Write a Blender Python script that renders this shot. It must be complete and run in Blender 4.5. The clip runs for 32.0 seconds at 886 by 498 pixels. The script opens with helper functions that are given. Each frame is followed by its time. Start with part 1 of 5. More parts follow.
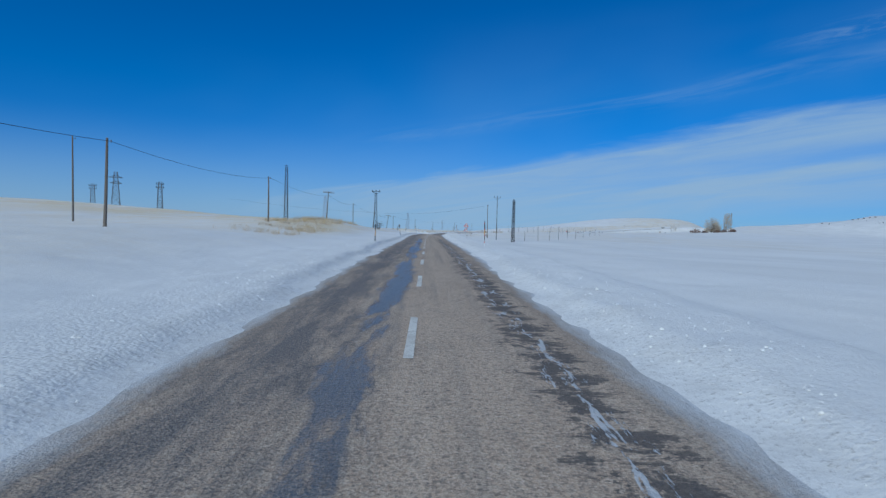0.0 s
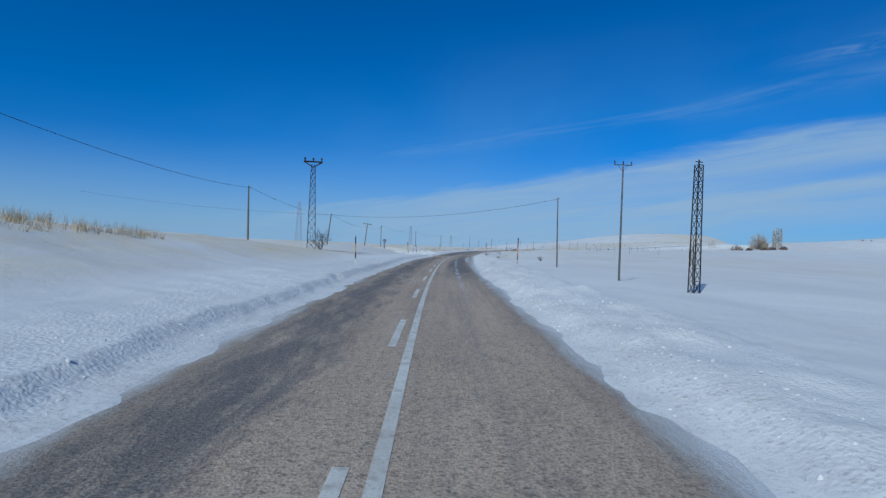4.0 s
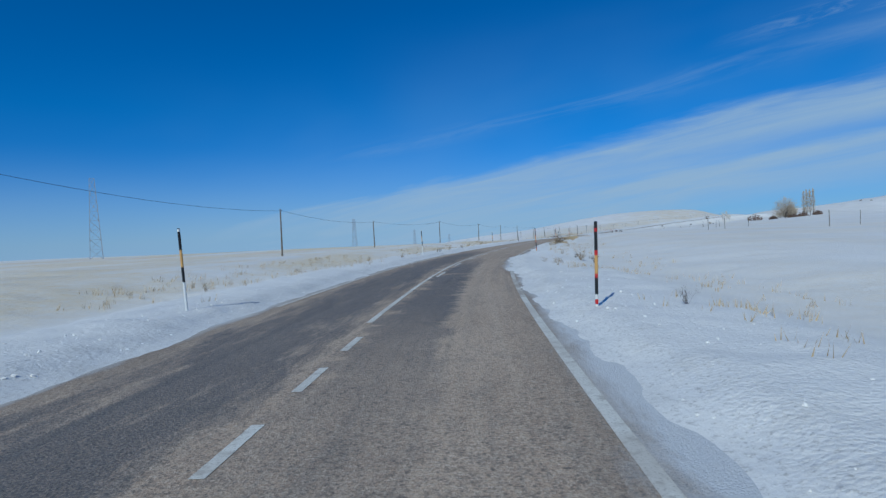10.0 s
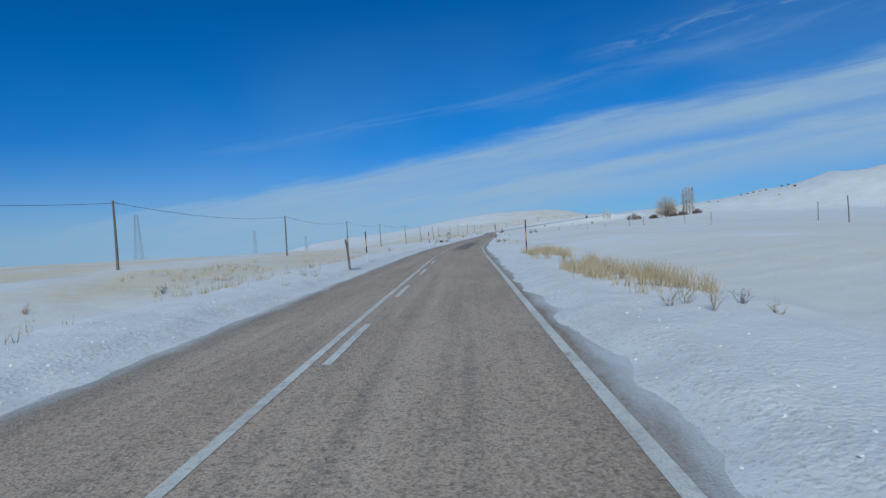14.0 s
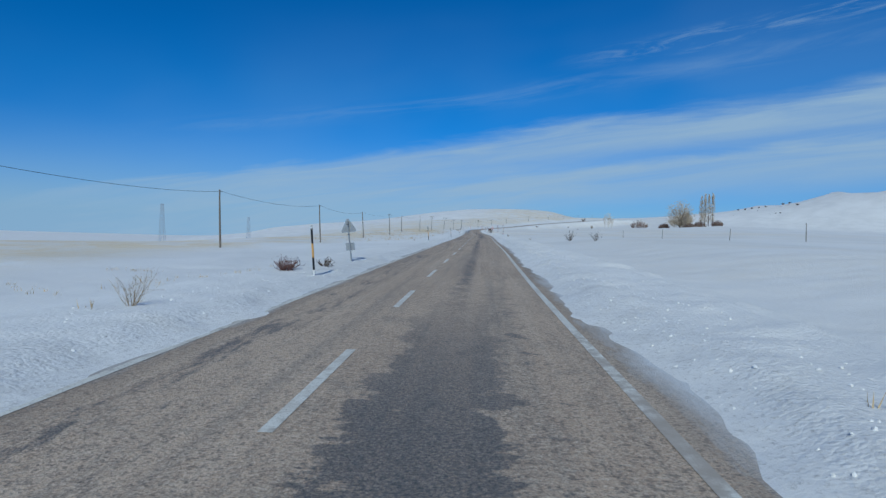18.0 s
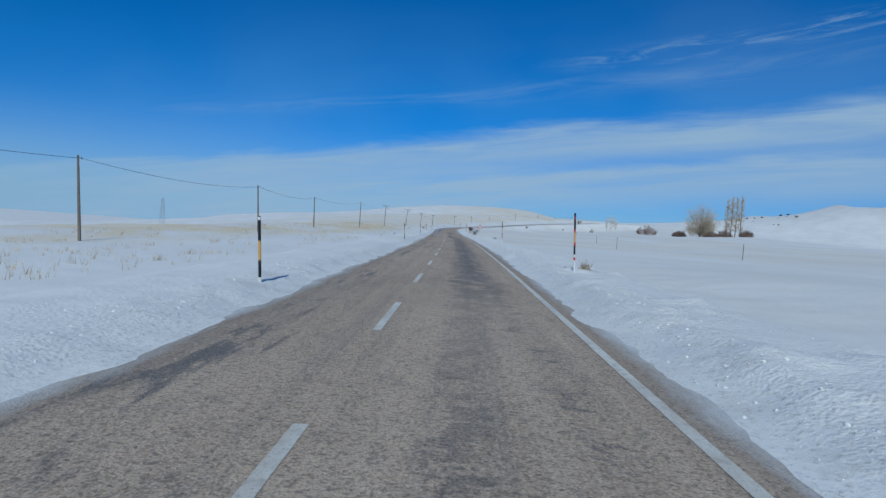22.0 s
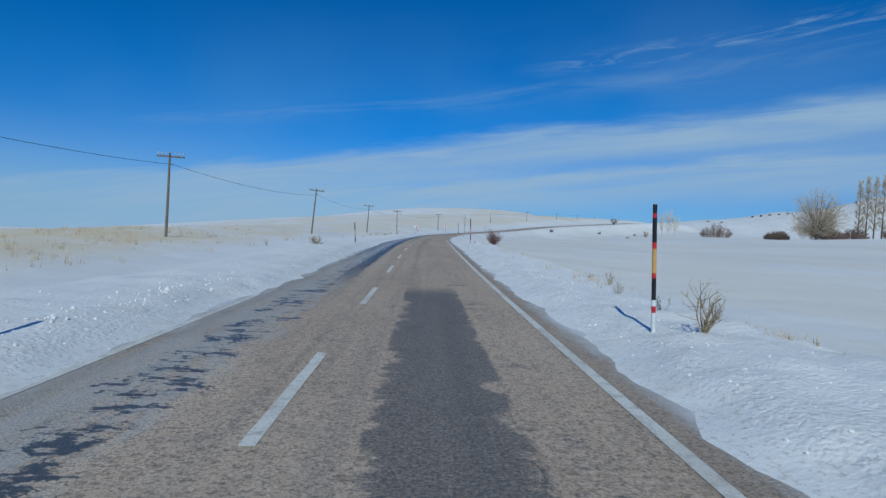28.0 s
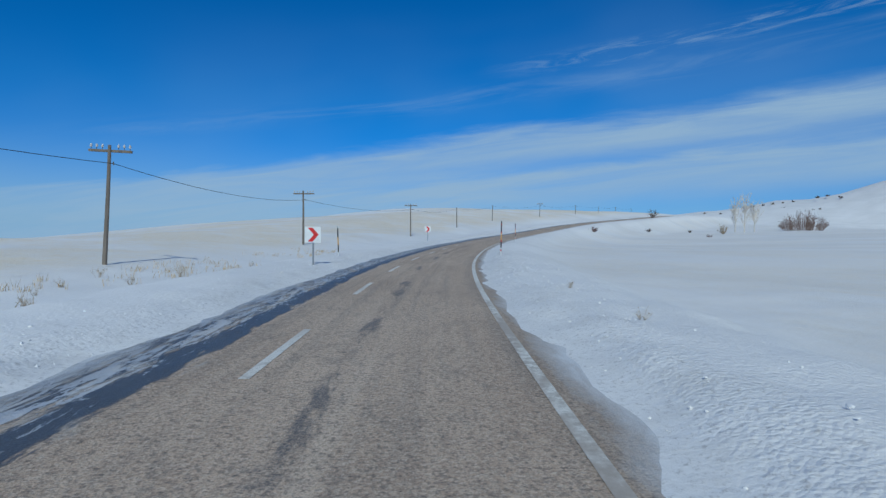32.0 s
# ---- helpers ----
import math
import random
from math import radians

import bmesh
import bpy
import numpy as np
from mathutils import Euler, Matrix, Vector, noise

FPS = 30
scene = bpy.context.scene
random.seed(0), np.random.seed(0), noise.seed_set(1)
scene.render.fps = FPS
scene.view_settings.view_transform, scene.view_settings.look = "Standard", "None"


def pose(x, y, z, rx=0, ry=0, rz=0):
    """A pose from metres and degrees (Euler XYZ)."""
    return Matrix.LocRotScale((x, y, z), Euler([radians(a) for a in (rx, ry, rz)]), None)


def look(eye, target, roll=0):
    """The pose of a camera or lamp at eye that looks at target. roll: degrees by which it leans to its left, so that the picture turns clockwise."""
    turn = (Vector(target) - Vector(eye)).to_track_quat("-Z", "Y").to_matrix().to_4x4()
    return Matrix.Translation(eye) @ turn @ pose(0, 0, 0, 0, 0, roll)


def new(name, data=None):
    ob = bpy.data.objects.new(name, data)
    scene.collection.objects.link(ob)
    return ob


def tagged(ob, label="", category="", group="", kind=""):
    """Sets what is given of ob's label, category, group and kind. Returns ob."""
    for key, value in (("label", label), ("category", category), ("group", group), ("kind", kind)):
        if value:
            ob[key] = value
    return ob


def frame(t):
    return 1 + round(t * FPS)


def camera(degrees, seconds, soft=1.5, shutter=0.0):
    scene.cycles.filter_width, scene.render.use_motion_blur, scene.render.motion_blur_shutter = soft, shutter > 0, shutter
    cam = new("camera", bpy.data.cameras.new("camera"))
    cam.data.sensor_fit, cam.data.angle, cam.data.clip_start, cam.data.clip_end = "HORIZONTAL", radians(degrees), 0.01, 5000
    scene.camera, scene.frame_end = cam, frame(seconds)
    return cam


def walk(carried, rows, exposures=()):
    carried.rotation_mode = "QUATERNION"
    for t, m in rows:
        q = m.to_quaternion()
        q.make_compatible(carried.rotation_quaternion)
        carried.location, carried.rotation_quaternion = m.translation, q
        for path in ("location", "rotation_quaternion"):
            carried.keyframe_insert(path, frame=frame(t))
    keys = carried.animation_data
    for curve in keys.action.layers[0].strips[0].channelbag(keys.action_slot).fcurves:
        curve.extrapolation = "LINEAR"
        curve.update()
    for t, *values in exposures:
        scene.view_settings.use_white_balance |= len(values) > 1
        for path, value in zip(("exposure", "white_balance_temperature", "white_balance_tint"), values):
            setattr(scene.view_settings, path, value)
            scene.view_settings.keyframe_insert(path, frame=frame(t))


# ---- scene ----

# ---------------------------------------------------------------- camera
cam = camera(77.7, 32.0, soft=1.4)
PATH = [
    (0.0, (-0.000, 0.000, 1.702), (0.223, 9.986, 1.233), 1.62),
    (0.5, (-0.000, 9.469, 1.736), (0.215, 19.457, 1.309), 1.80),
    (1.0, (-0.018, 18.923, 1.740), (0.213, 28.913, 1.364), 1.81),
    (1.5, (-0.041, 28.360, 1.704), (0.145, 38.354, 1.409), 1.69),
    (2.0, (-0.086, 37.779, 1.634), (0.072, 47.774, 1.391), 1.56),
    (2.5, (-0.139, 47.201, 1.538), (-0.037, 57.197, 1.303), 1.66),
    (3.0, (-0.189, 56.628, 1.438), (-0.094, 66.625, 1.198), 1.89),
    (3.5, (-0.182, 66.094, 1.350), (-0.085, 76.091, 1.135), 2.03),
    (4.0, (-0.221, 75.589, 1.287), (-0.132, 85.587, 1.092), 1.86),
    (4.5, (-0.257, 85.100, 1.235), (-0.167, 95.098, 1.069), 1.59),
    (5.0, (-0.243, 94.621, 1.179), (-0.134, 104.619, 1.053), 1.37),
    (5.5, (-0.131, 104.149, 1.104), (0.015, 114.147, 1.015), 1.27),
    (6.0, (0.132, 113.684, 0.996), (0.326, 123.681, 0.906), 1.32),
    (6.5, (0.489, 123.170, 0.844), (0.740, 133.167, 0.751), 1.49),
    (7.0, (1.026, 132.643, 0.658), (1.364, 142.637, 0.601), 1.07),
    (7.5, (1.666, 142.088, 0.471), (2.029, 152.081, 0.395), 0.15),
    (8.0, (2.361, 151.504, 0.258), (2.705, 161.497, 0.143), -1.00),
    (8.5, (3.096, 160.929, 0.049), (3.453, 170.921, -0.122), -1.31),
    (9.0, (3.893, 170.401, -0.135), (4.292, 180.390, -0.368), -1.99),
    (9.5, (4.815, 179.899, -0.302), (5.356, 189.881, -0.554), -2.77),
    (10.0, (5.879, 189.397, -0.446), (6.528, 199.373, -0.707), -2.83),
    (10.5, (7.169, 198.896, -0.544), (7.989, 208.859, -0.776), -3.63),
    (11.0, (8.792, 208.309, -0.587), (9.937, 218.240, -0.839), -4.84),
    (11.5, (10.661, 217.652, -0.593), (12.065, 227.549, -0.879), -5.01),
    (12.0, (12.776, 226.928, -0.578), (14.437, 236.786, -0.853), -5.00),
    (12.5, (15.137, 236.136, -0.577), (17.328, 245.887, -0.916), -4.96),
    (13.0, (17.616, 245.349, -0.603), (20.170, 255.007, -1.030), -4.23),
    (13.5, (20.297, 254.533, -0.636), (23.085, 264.128, -1.037), -3.51),
    (14.0, (23.069, 263.601, -0.665), (25.988, 273.158, -1.025), -3.15),
    (14.5, (25.941, 272.621, -0.698), (28.931, 282.158, -1.000), -2.90),
    (15.0, (28.918, 281.622, -0.740), (31.996, 291.131, -1.041), -1.99),
    (15.5, (32.002, 290.593, -0.792), (35.156, 300.077, -1.126), -0.79),
    (16.0, (35.198, 299.528, -0.854), (38.399, 308.994, -1.235), 0.38),
    (16.5, (38.511, 308.417, -0.929), (41.729, 317.876, -1.352), 1.24),
    (17.0, (41.951, 317.252, -1.018), (45.174, 326.708, -1.456), 1.50),
    (17.5, (45.516, 326.023, -1.119), (48.792, 335.461, -1.567), 1.48),
    (18.0, (49.169, 334.759, -1.223), (52.488, 344.181, -1.698), 1.29),
    (18.5, (52.866, 343.492, -1.314), (56.232, 352.898, -1.768), 1.08),
    (19.0, (56.610, 352.220, -1.379), (60.011, 361.615, -1.794), 0.79),
    (19.5, (60.384, 360.922, -1.437), (63.761, 370.325, -1.856), 0.93),
    (20.0, (64.131, 369.615, -1.478), (67.463, 379.034, -1.898), 1.48),
    (20.5, (67.766, 378.340, -1.536), (71.072, 387.768, -1.966), 1.93),
    (21.0, (71.396, 387.076, -1.611), (74.749, 396.485, -2.079), 2.43),
    (21.5, (75.068, 395.814, -1.708), (78.546, 405.173, -2.260), 3.54),
    (22.0, (78.764, 404.540, -1.806), (82.509, 413.798, -2.320), 4.01),
    (22.5, (82.459, 413.259, -1.899), (86.443, 422.418, -2.399), 4.02),
    (23.0, (86.120, 421.976, -1.980), (90.226, 431.082, -2.458), 3.93),
    (23.5, (89.766, 430.709, -2.039), (93.922, 439.794, -2.471), 4.07),
    (24.0, (93.380, 439.474, -2.120), (97.527, 448.564, -2.521), 4.32),
    (24.5, (97.018, 448.275, -2.216), (101.145, 457.377, -2.580), 4.64),
    (25.0, (100.668, 457.057, -2.302), (104.751, 466.180, -2.642), 4.42),
    (25.5, (104.328, 465.830, -2.382), (108.377, 474.968, -2.713), 4.03),
    (26.0, (107.997, 474.601, -2.463), (112.034, 483.743, -2.795), 3.65),
    (26.5, (111.676, 483.377, -2.548), (115.717, 492.518, -2.895), 3.29),
    (27.0, (115.366, 492.171, -2.642), (119.403, 501.312, -3.019), 2.85),
    (27.5, (119.040, 500.976, -2.747), (123.098, 510.108, -3.130), 2.77),
    (28.0, (122.662, 509.784, -2.844), (126.713, 518.918, -3.240), 2.70),
    (28.5, (126.306, 518.543, -2.876), (130.359, 527.676, -3.280), 2.96),
    (29.0, (129.935, 527.229, -2.809), (133.975, 536.368, -3.195), 2.84),
    (29.5, (133.617, 535.914, -2.703), (137.670, 545.049, -3.050), 1.80),
    (30.0, (137.289, 544.643, -2.659), (141.366, 553.769, -2.963), 0.81),
    (30.5, (140.999, 553.391, -2.679), (145.138, 562.490, -2.983), 0.79),
    (31.0, (144.881, 562.109, -2.718), (149.097, 571.171, -3.037), 0.91),
    (31.5, (148.837, 570.814, -2.765), (153.121, 579.844, -3.097), 0.92),
    (32.0, (152.812, 579.501, -2.815), (157.283, 588.440, -3.159), 0.64),
]
walk(cam, [(t, look(eye, target, roll)) for t, eye, target, roll in PATH], ((0, -0.52, 5080, -3), (7, -0.52, 5110, -3), (13, -0.50, 5230, -4), (32, -0.50, 5240, -4)))

# ---------------------------------------------------------------- sky and sun
SUN_AZ, SUN_EL = radians(209), radians(40)
world = bpy.data.worlds.new("winter_sky")
scene.world = world
world.use_nodes = True
wn, wl = world.node_tree.nodes, world.node_tree.links
wn.clear()


def wnode(kind, **kw):
    n = wn.new(kind)
    for k, v in kw.items():
        n.inputs[k].default_value = v
    return n


def wmath(op, a, b=None, clamp=False):
    n = wn.new("ShaderNodeMath")
    n.operation, n.use_clamp = op, clamp
    for i, v in enumerate((a, b)):
        if v is None:
            continue
        if isinstance(v, (int, float)):
            n.inputs[i].default_value = v
        else:
            wl.new(v, n.inputs[i])
    return n.outputs[0]


sky = wn.new("ShaderNodeTexSky")
sky.sky_type, sky.sun_disc = "NISHITA", False
sky.sun_elevation, sky.sun_rotation = SUN_EL, SUN_AZ
sky.altitude, sky.air_density, sky.dust_density, sky.ozone_density = 900, 1.0, 0.0, 2.5
deep = wn.new("ShaderNodeMix")               # the clear cold air holds back the red
deep.data_type, deep.blend_type = "RGBA", "MULTIPLY"
deep.inputs[0].default_value = 1.0
wl.new(sky.outputs[0], deep.inputs[6])
geo = wn.new("ShaderNodeTexCoord")
sep = wn.new("ShaderNodeSeparateXYZ")
wl.new(geo.outputs["Generated"], sep.inputs[0])
over = wn.new("ShaderNodeCombineXYZ")        # the haze over the valley carries on the lowest sky
wl.new(sep.outputs[0], over.inputs[0]), wl.new(sep.outputs[1], over.inputs[1])
wl.new(wmath("MAXIMUM", sep.outputs[2], 0.012), over.inputs[2])
wl.new(over.outputs[0], sky.inputs["Vector"])
air = wn.new("ShaderNodeValToRGB")           # thicker air near the horizon
air.color_ramp.elements[0].position, air.color_ramp.elements[0].color = 0.0, (0.27, 0.50, 0.98, 1)
air.color_ramp.elements[1].position, air.color_ramp.elements[1].color = 0.22, (0.17, 0.60, 1.05, 1)
wl.new(sep.outputs[2], air.inputs[0])
wl.new(air.outputs[0], deep.inputs[7])
# the sheet of cirrus, in bearing and height
az = wmath("ARCTAN2", sep.outputs[0], sep.outputs[1])
elev = wmath("ARCSINE", sep.outputs[2])


def cloud_noise(vec, sx, sy, turn, scale, detail, rough, dist=0.0):
    m = wn.new("ShaderNodeMapping")
    m.inputs["Scale"].default_value, m.inputs["Rotation"].default_value = (sx, sy, 1), (0, 0, turn)
    wl.new(vec, m.inputs[0])
    n = wnode("ShaderNodeTexNoise", Scale=scale, Detail=detail, Roughness=rough, Distortion=dist)
    wl.new(m.outputs[0], n.inputs["Vector"])
    return n.outputs[0]


# height of the upper rim of the cirrus, which climbs with the bearing; "below" is measured down from it
bearing = wmath("MINIMUM", wmath("MAXIMUM", az, -0.8), 1.2)
rim_at = wmath("ADD", 0.094, wmath("MULTIPLY", bearing, wmath("SUBTRACT", 0.168, wmath("MULTIPLY", bearing, 0.050))))
below = wmath("SUBTRACT", rim_at, elev)
ang = wn.new("ShaderNodeCombineXYZ")
wl.new(az, ang.inputs[0]), wl.new(below, ang.inputs[1])
soft = cloud_noise(ang.outputs[0], 1.0, 5.0, 0.0, 2.6, 6, 0.6, 0.5)
streaks = cloud_noise(ang.outputs[0], 1.0, 11.0, 0.05, 3.2, 8, 0.62, 0.7)
wisp = cloud_noise(ang.outputs[0], 1.0, 9.0, -0.06, 7.0, 9, 0.68, 0.9)
broad = cloud_noise(ang.outputs[0], 1.0, 2.0, 0.0, 1.7, 3, 0.5, 0.2)


def span(x, lo, hi):
    """0 at lo, 1 at hi, eased."""
    n = wn.new("ShaderNodeMapRange")
    n.interpolation_type = "SMOOTHSTEP"
    n.inputs["From Min"].default_value, n.inputs["From Max"].default_value = lo, hi
    wl.new(x, n.inputs["Value"])
    return n.outputs[0]


def ridge(x, mid, half):
    """A soft bump of 1 at mid."""
    return span(wmath("ABSOLUTE", wmath("SUBTRACT", x, mid)), half, 0.0)


def product(*terms):
    total = terms[0]
    for one in terms[1:]:
        total = wmath("MULTIPLY", total, one)
    return total


frayed = wmath("ADD", below, wmath("ADD", wmath("MULTIPLY", wmath("SUBTRACT", soft, 0.5), 0.050), wmath("MULTIPLY", wmath("SUBTRACT", streaks, 0.5), 0.030)))
sheet_top = span(frayed, -0.014, 0.024)
east = span(az, 0.15, 0.75)
gap = product(ridge(frayed, 0.062, 0.026), east, 0.50)                     # blue lane inside the sheet
foot_gap = product(span(frayed, 0.105, 0.165), span(az, 0.10, 0.60), 0.72)     # clear strip over the hills
veil = wmath("ADD", 0.86, wmath("MULTIPLY", wmath("SUBTRACT", streaks, 0.5), 1.1))
fade = wmath("ADD", 0.50, wmath("MULTIPLY", span(az, -0.55, 0.05), 0.50))
main = product(sheet_top, veil, fade, wmath("SUBTRACT", 1.0, gap, True), wmath("SUBTRACT", 1.0, foot_gap, True))
upper = product(ridge(wmath("ADD", below, wmath("MULTIPLY", wmath("SUBTRACT", soft, 0.5), 0.05)), -0.066, 0.026), span(streaks, 0.40, 0.70), span(az, -0.35, 0.10), 0.20)
mare = product(ridge(wmath("ADD", below, wmath("MULTIPLY", wmath("SUBTRACT", soft, 0.5), 0.04)), -0.106, 0.024), span(wisp, 0.44, 0.68), span(az, 0.50, 0.78), 0.50)
thin_veil = product(span(below, -0.30, -0.01), span(broad, 0.38, 0.72), 0.13)
haze = product(span(elev, 0.17, -0.02), wmath("SUBTRACT", 0.62, wmath("MULTIPLY", span(az, 0.1, 0.7), 0.30)))
cover = wmath("ADD", wmath("MAXIMUM", main, haze), wmath("ADD", wmath("ADD", upper, mare), thin_veil), True)
cover = wmath("MULTIPLY", cover, 0.92)
white = wn.new("ShaderNodeMix")
white.data_type = "RGBA"
wl.new(cover, white.inputs[0])
wl.new(deep.outputs[2], white.inputs[6])
white.inputs[7].default_value = (5.1, 6.0, 7.2, 1)
back = wn.new("ShaderNodeBackground")
back.inputs[1].default_value = 0.10
wl.new(white.outputs[2], back.inputs[0])
out = wn.new("ShaderNodeOutputWorld")
wl.new(back.outputs[0], out.inputs[0])

sun = new("sun", bpy.data.lights.new("sun", "SUN"))
sun.data.energy, sun.data.angle, sun.data.color = 3.5, radians(0.5), (1.0, 0.89, 0.71)
toward = Vector((math.sin(SUN_AZ) * math.cos(SUN_EL), math.cos(SUN_AZ) * math.cos(SUN_EL), math.sin(SUN_EL)))
sun.matrix_world = look(toward * 300, (0, 0, 0))
scene.view_settings.exposure = 0.0


# ---------------------------------------------------------------- materials
def material(name, rough=0.8, metal=0.0, spec=0.3):
    m = bpy.data.materials.new(name)
    m.use_nodes = True
    b = m.node_tree.nodes["Principled BSDF"]
    b.inputs["Roughness"].default_value, b.inputs["Metallic"].default_value = rough, metal
    b.inputs["Specular IOR Level"].default_value = spec
    return m, m.node_tree.nodes, m.node_tree.links, b


class Net:
    """Short hand for wiring one material."""

    def __init__(self, name, rough=0.8, metal=0.0, spec=0.3):
        self.m, self.n, self.l, self.b = material(name, rough, metal, spec)
        self.tc = self.n.new("ShaderNodeTexCoord")

    def link(self, a, socket):
        self.l.new(a, socket)

    def noise(self, scale, detail=4, rough=0.55, vec=None, stretch=None, dist=0.0):
        v = vec if vec is not None else self.tc.outputs["Object"]
        if stretch:
            mp = self.n.new("ShaderNodeMapping")
            mp.inputs["Scale"].default_value = stretch
            self.l.new(v, mp.inputs[0])
            v = mp.outputs[0]
        t = self.n.new("ShaderNodeTexNoise")
        t.inputs["Scale"].default_value, t.inputs["Detail"].default_value = scale, detail
        t.inputs["Roughness"].default_value, t.inputs["Distortion"].default_value = rough, dist
        self.l.new(v, t.inputs["Vector"])
        return t.outputs[0]

    def noise_colour(self, scale):
        """Noise as a vector, to warp other textures."""
        t = self.n.new("ShaderNodeTexNoise")
        t.inputs["Scale"].default_value = scale
        self.l.new(self.tc.outputs["Object"], t.inputs["Vector"])
        return t.outputs["Color"]

    def ramp(self, v, *stops):
        r = self.n.new("ShaderNodeValToRGB")
        e = r.color_ramp.elements
        while len(e) < len(stops):
            e.new(0.5)
        for el, (p, c) in zip(e, stops):
            el.position = p
            el.color = (c, c, c, 1) if isinstance(c, (int, float)) else (*c, 1)
        self.l.new(v, r.inputs[0])
        return r.outputs[0]

    def mix(self, f, a, b, mode="MIX"):
        x = self.n.new("ShaderNodeMix")
        x.data_type, x.blend_type = "RGBA", mode
        for i, v in ((0, f), (6, a), (7, b)):
            if isinstance(v, (int, float)):
                x.inputs[i].default_value = v
            elif isinstance(v, tuple):
                x.inputs[i].default_value = (*v, 1)
            else:
                self.l.new(v, x.inputs[i])
        return x.outputs[2]

    def math(self, op, a, b=None, clamp=False):
        x = self.n.new("ShaderNodeMath")
        x.operation, x.use_clamp = op, clamp
        for i, v in enumerate((a, b)):
            if v is None:
                continue
            if isinstance(v, (int, float)):
                x.inputs[i].default_value = v
            else:
                self.l.new(v, x.inputs[i])
        return x.outputs[0]

    def bump(self, h, strength, dist):
        x = self.n.new("ShaderNodeBump")
        x.inputs["Strength"].default_value, x.inputs["Distance"].default_value = strength, dist
        self.l.new(h, x.inputs["Height"])
        self.l.new(x.outputs[0], self.b.inputs["Normal"])

    def colour(self, c):
        if isinstance(c, tuple):
            self.b.inputs["Base Color"].default_value = (*c, 1)
        else:
            self.l.new(c, self.b.inputs["Base Color"])
        return self

    def rough(self, c):
        self.l.new(c, self.b.inputs["Roughness"])


def plain(name, col, rough=0.7, metal=0.0, vary=0.25, scale=6.0, stretch=None):
    """A paint, wood or metal with blotches and grain."""
    k = Net(name, rough, metal)
    a = k.noise(scale, 5, 0.6, stretch=stretch)
    b = k.noise(scale * 7, 3, 0.6, stretch=stretch)
    lo = tuple(c * (1 - vary) for c in col)
    hi = tuple(min(1, c * (1 + vary)) for c in col)
    c = k.mix(k.ramp(a, (0.3, 0.0), (0.7, 1.0)), lo, hi)
    c = k.mix(k.math("MULTIPLY", k.ramp(b, (0.45, 0.0), (0.75, 1.0)), 0.35), c, tuple(v * 0.5 for v in col))
    k.colour(c)
    k.bump(b, 0.2, 0.01)
    return k.m


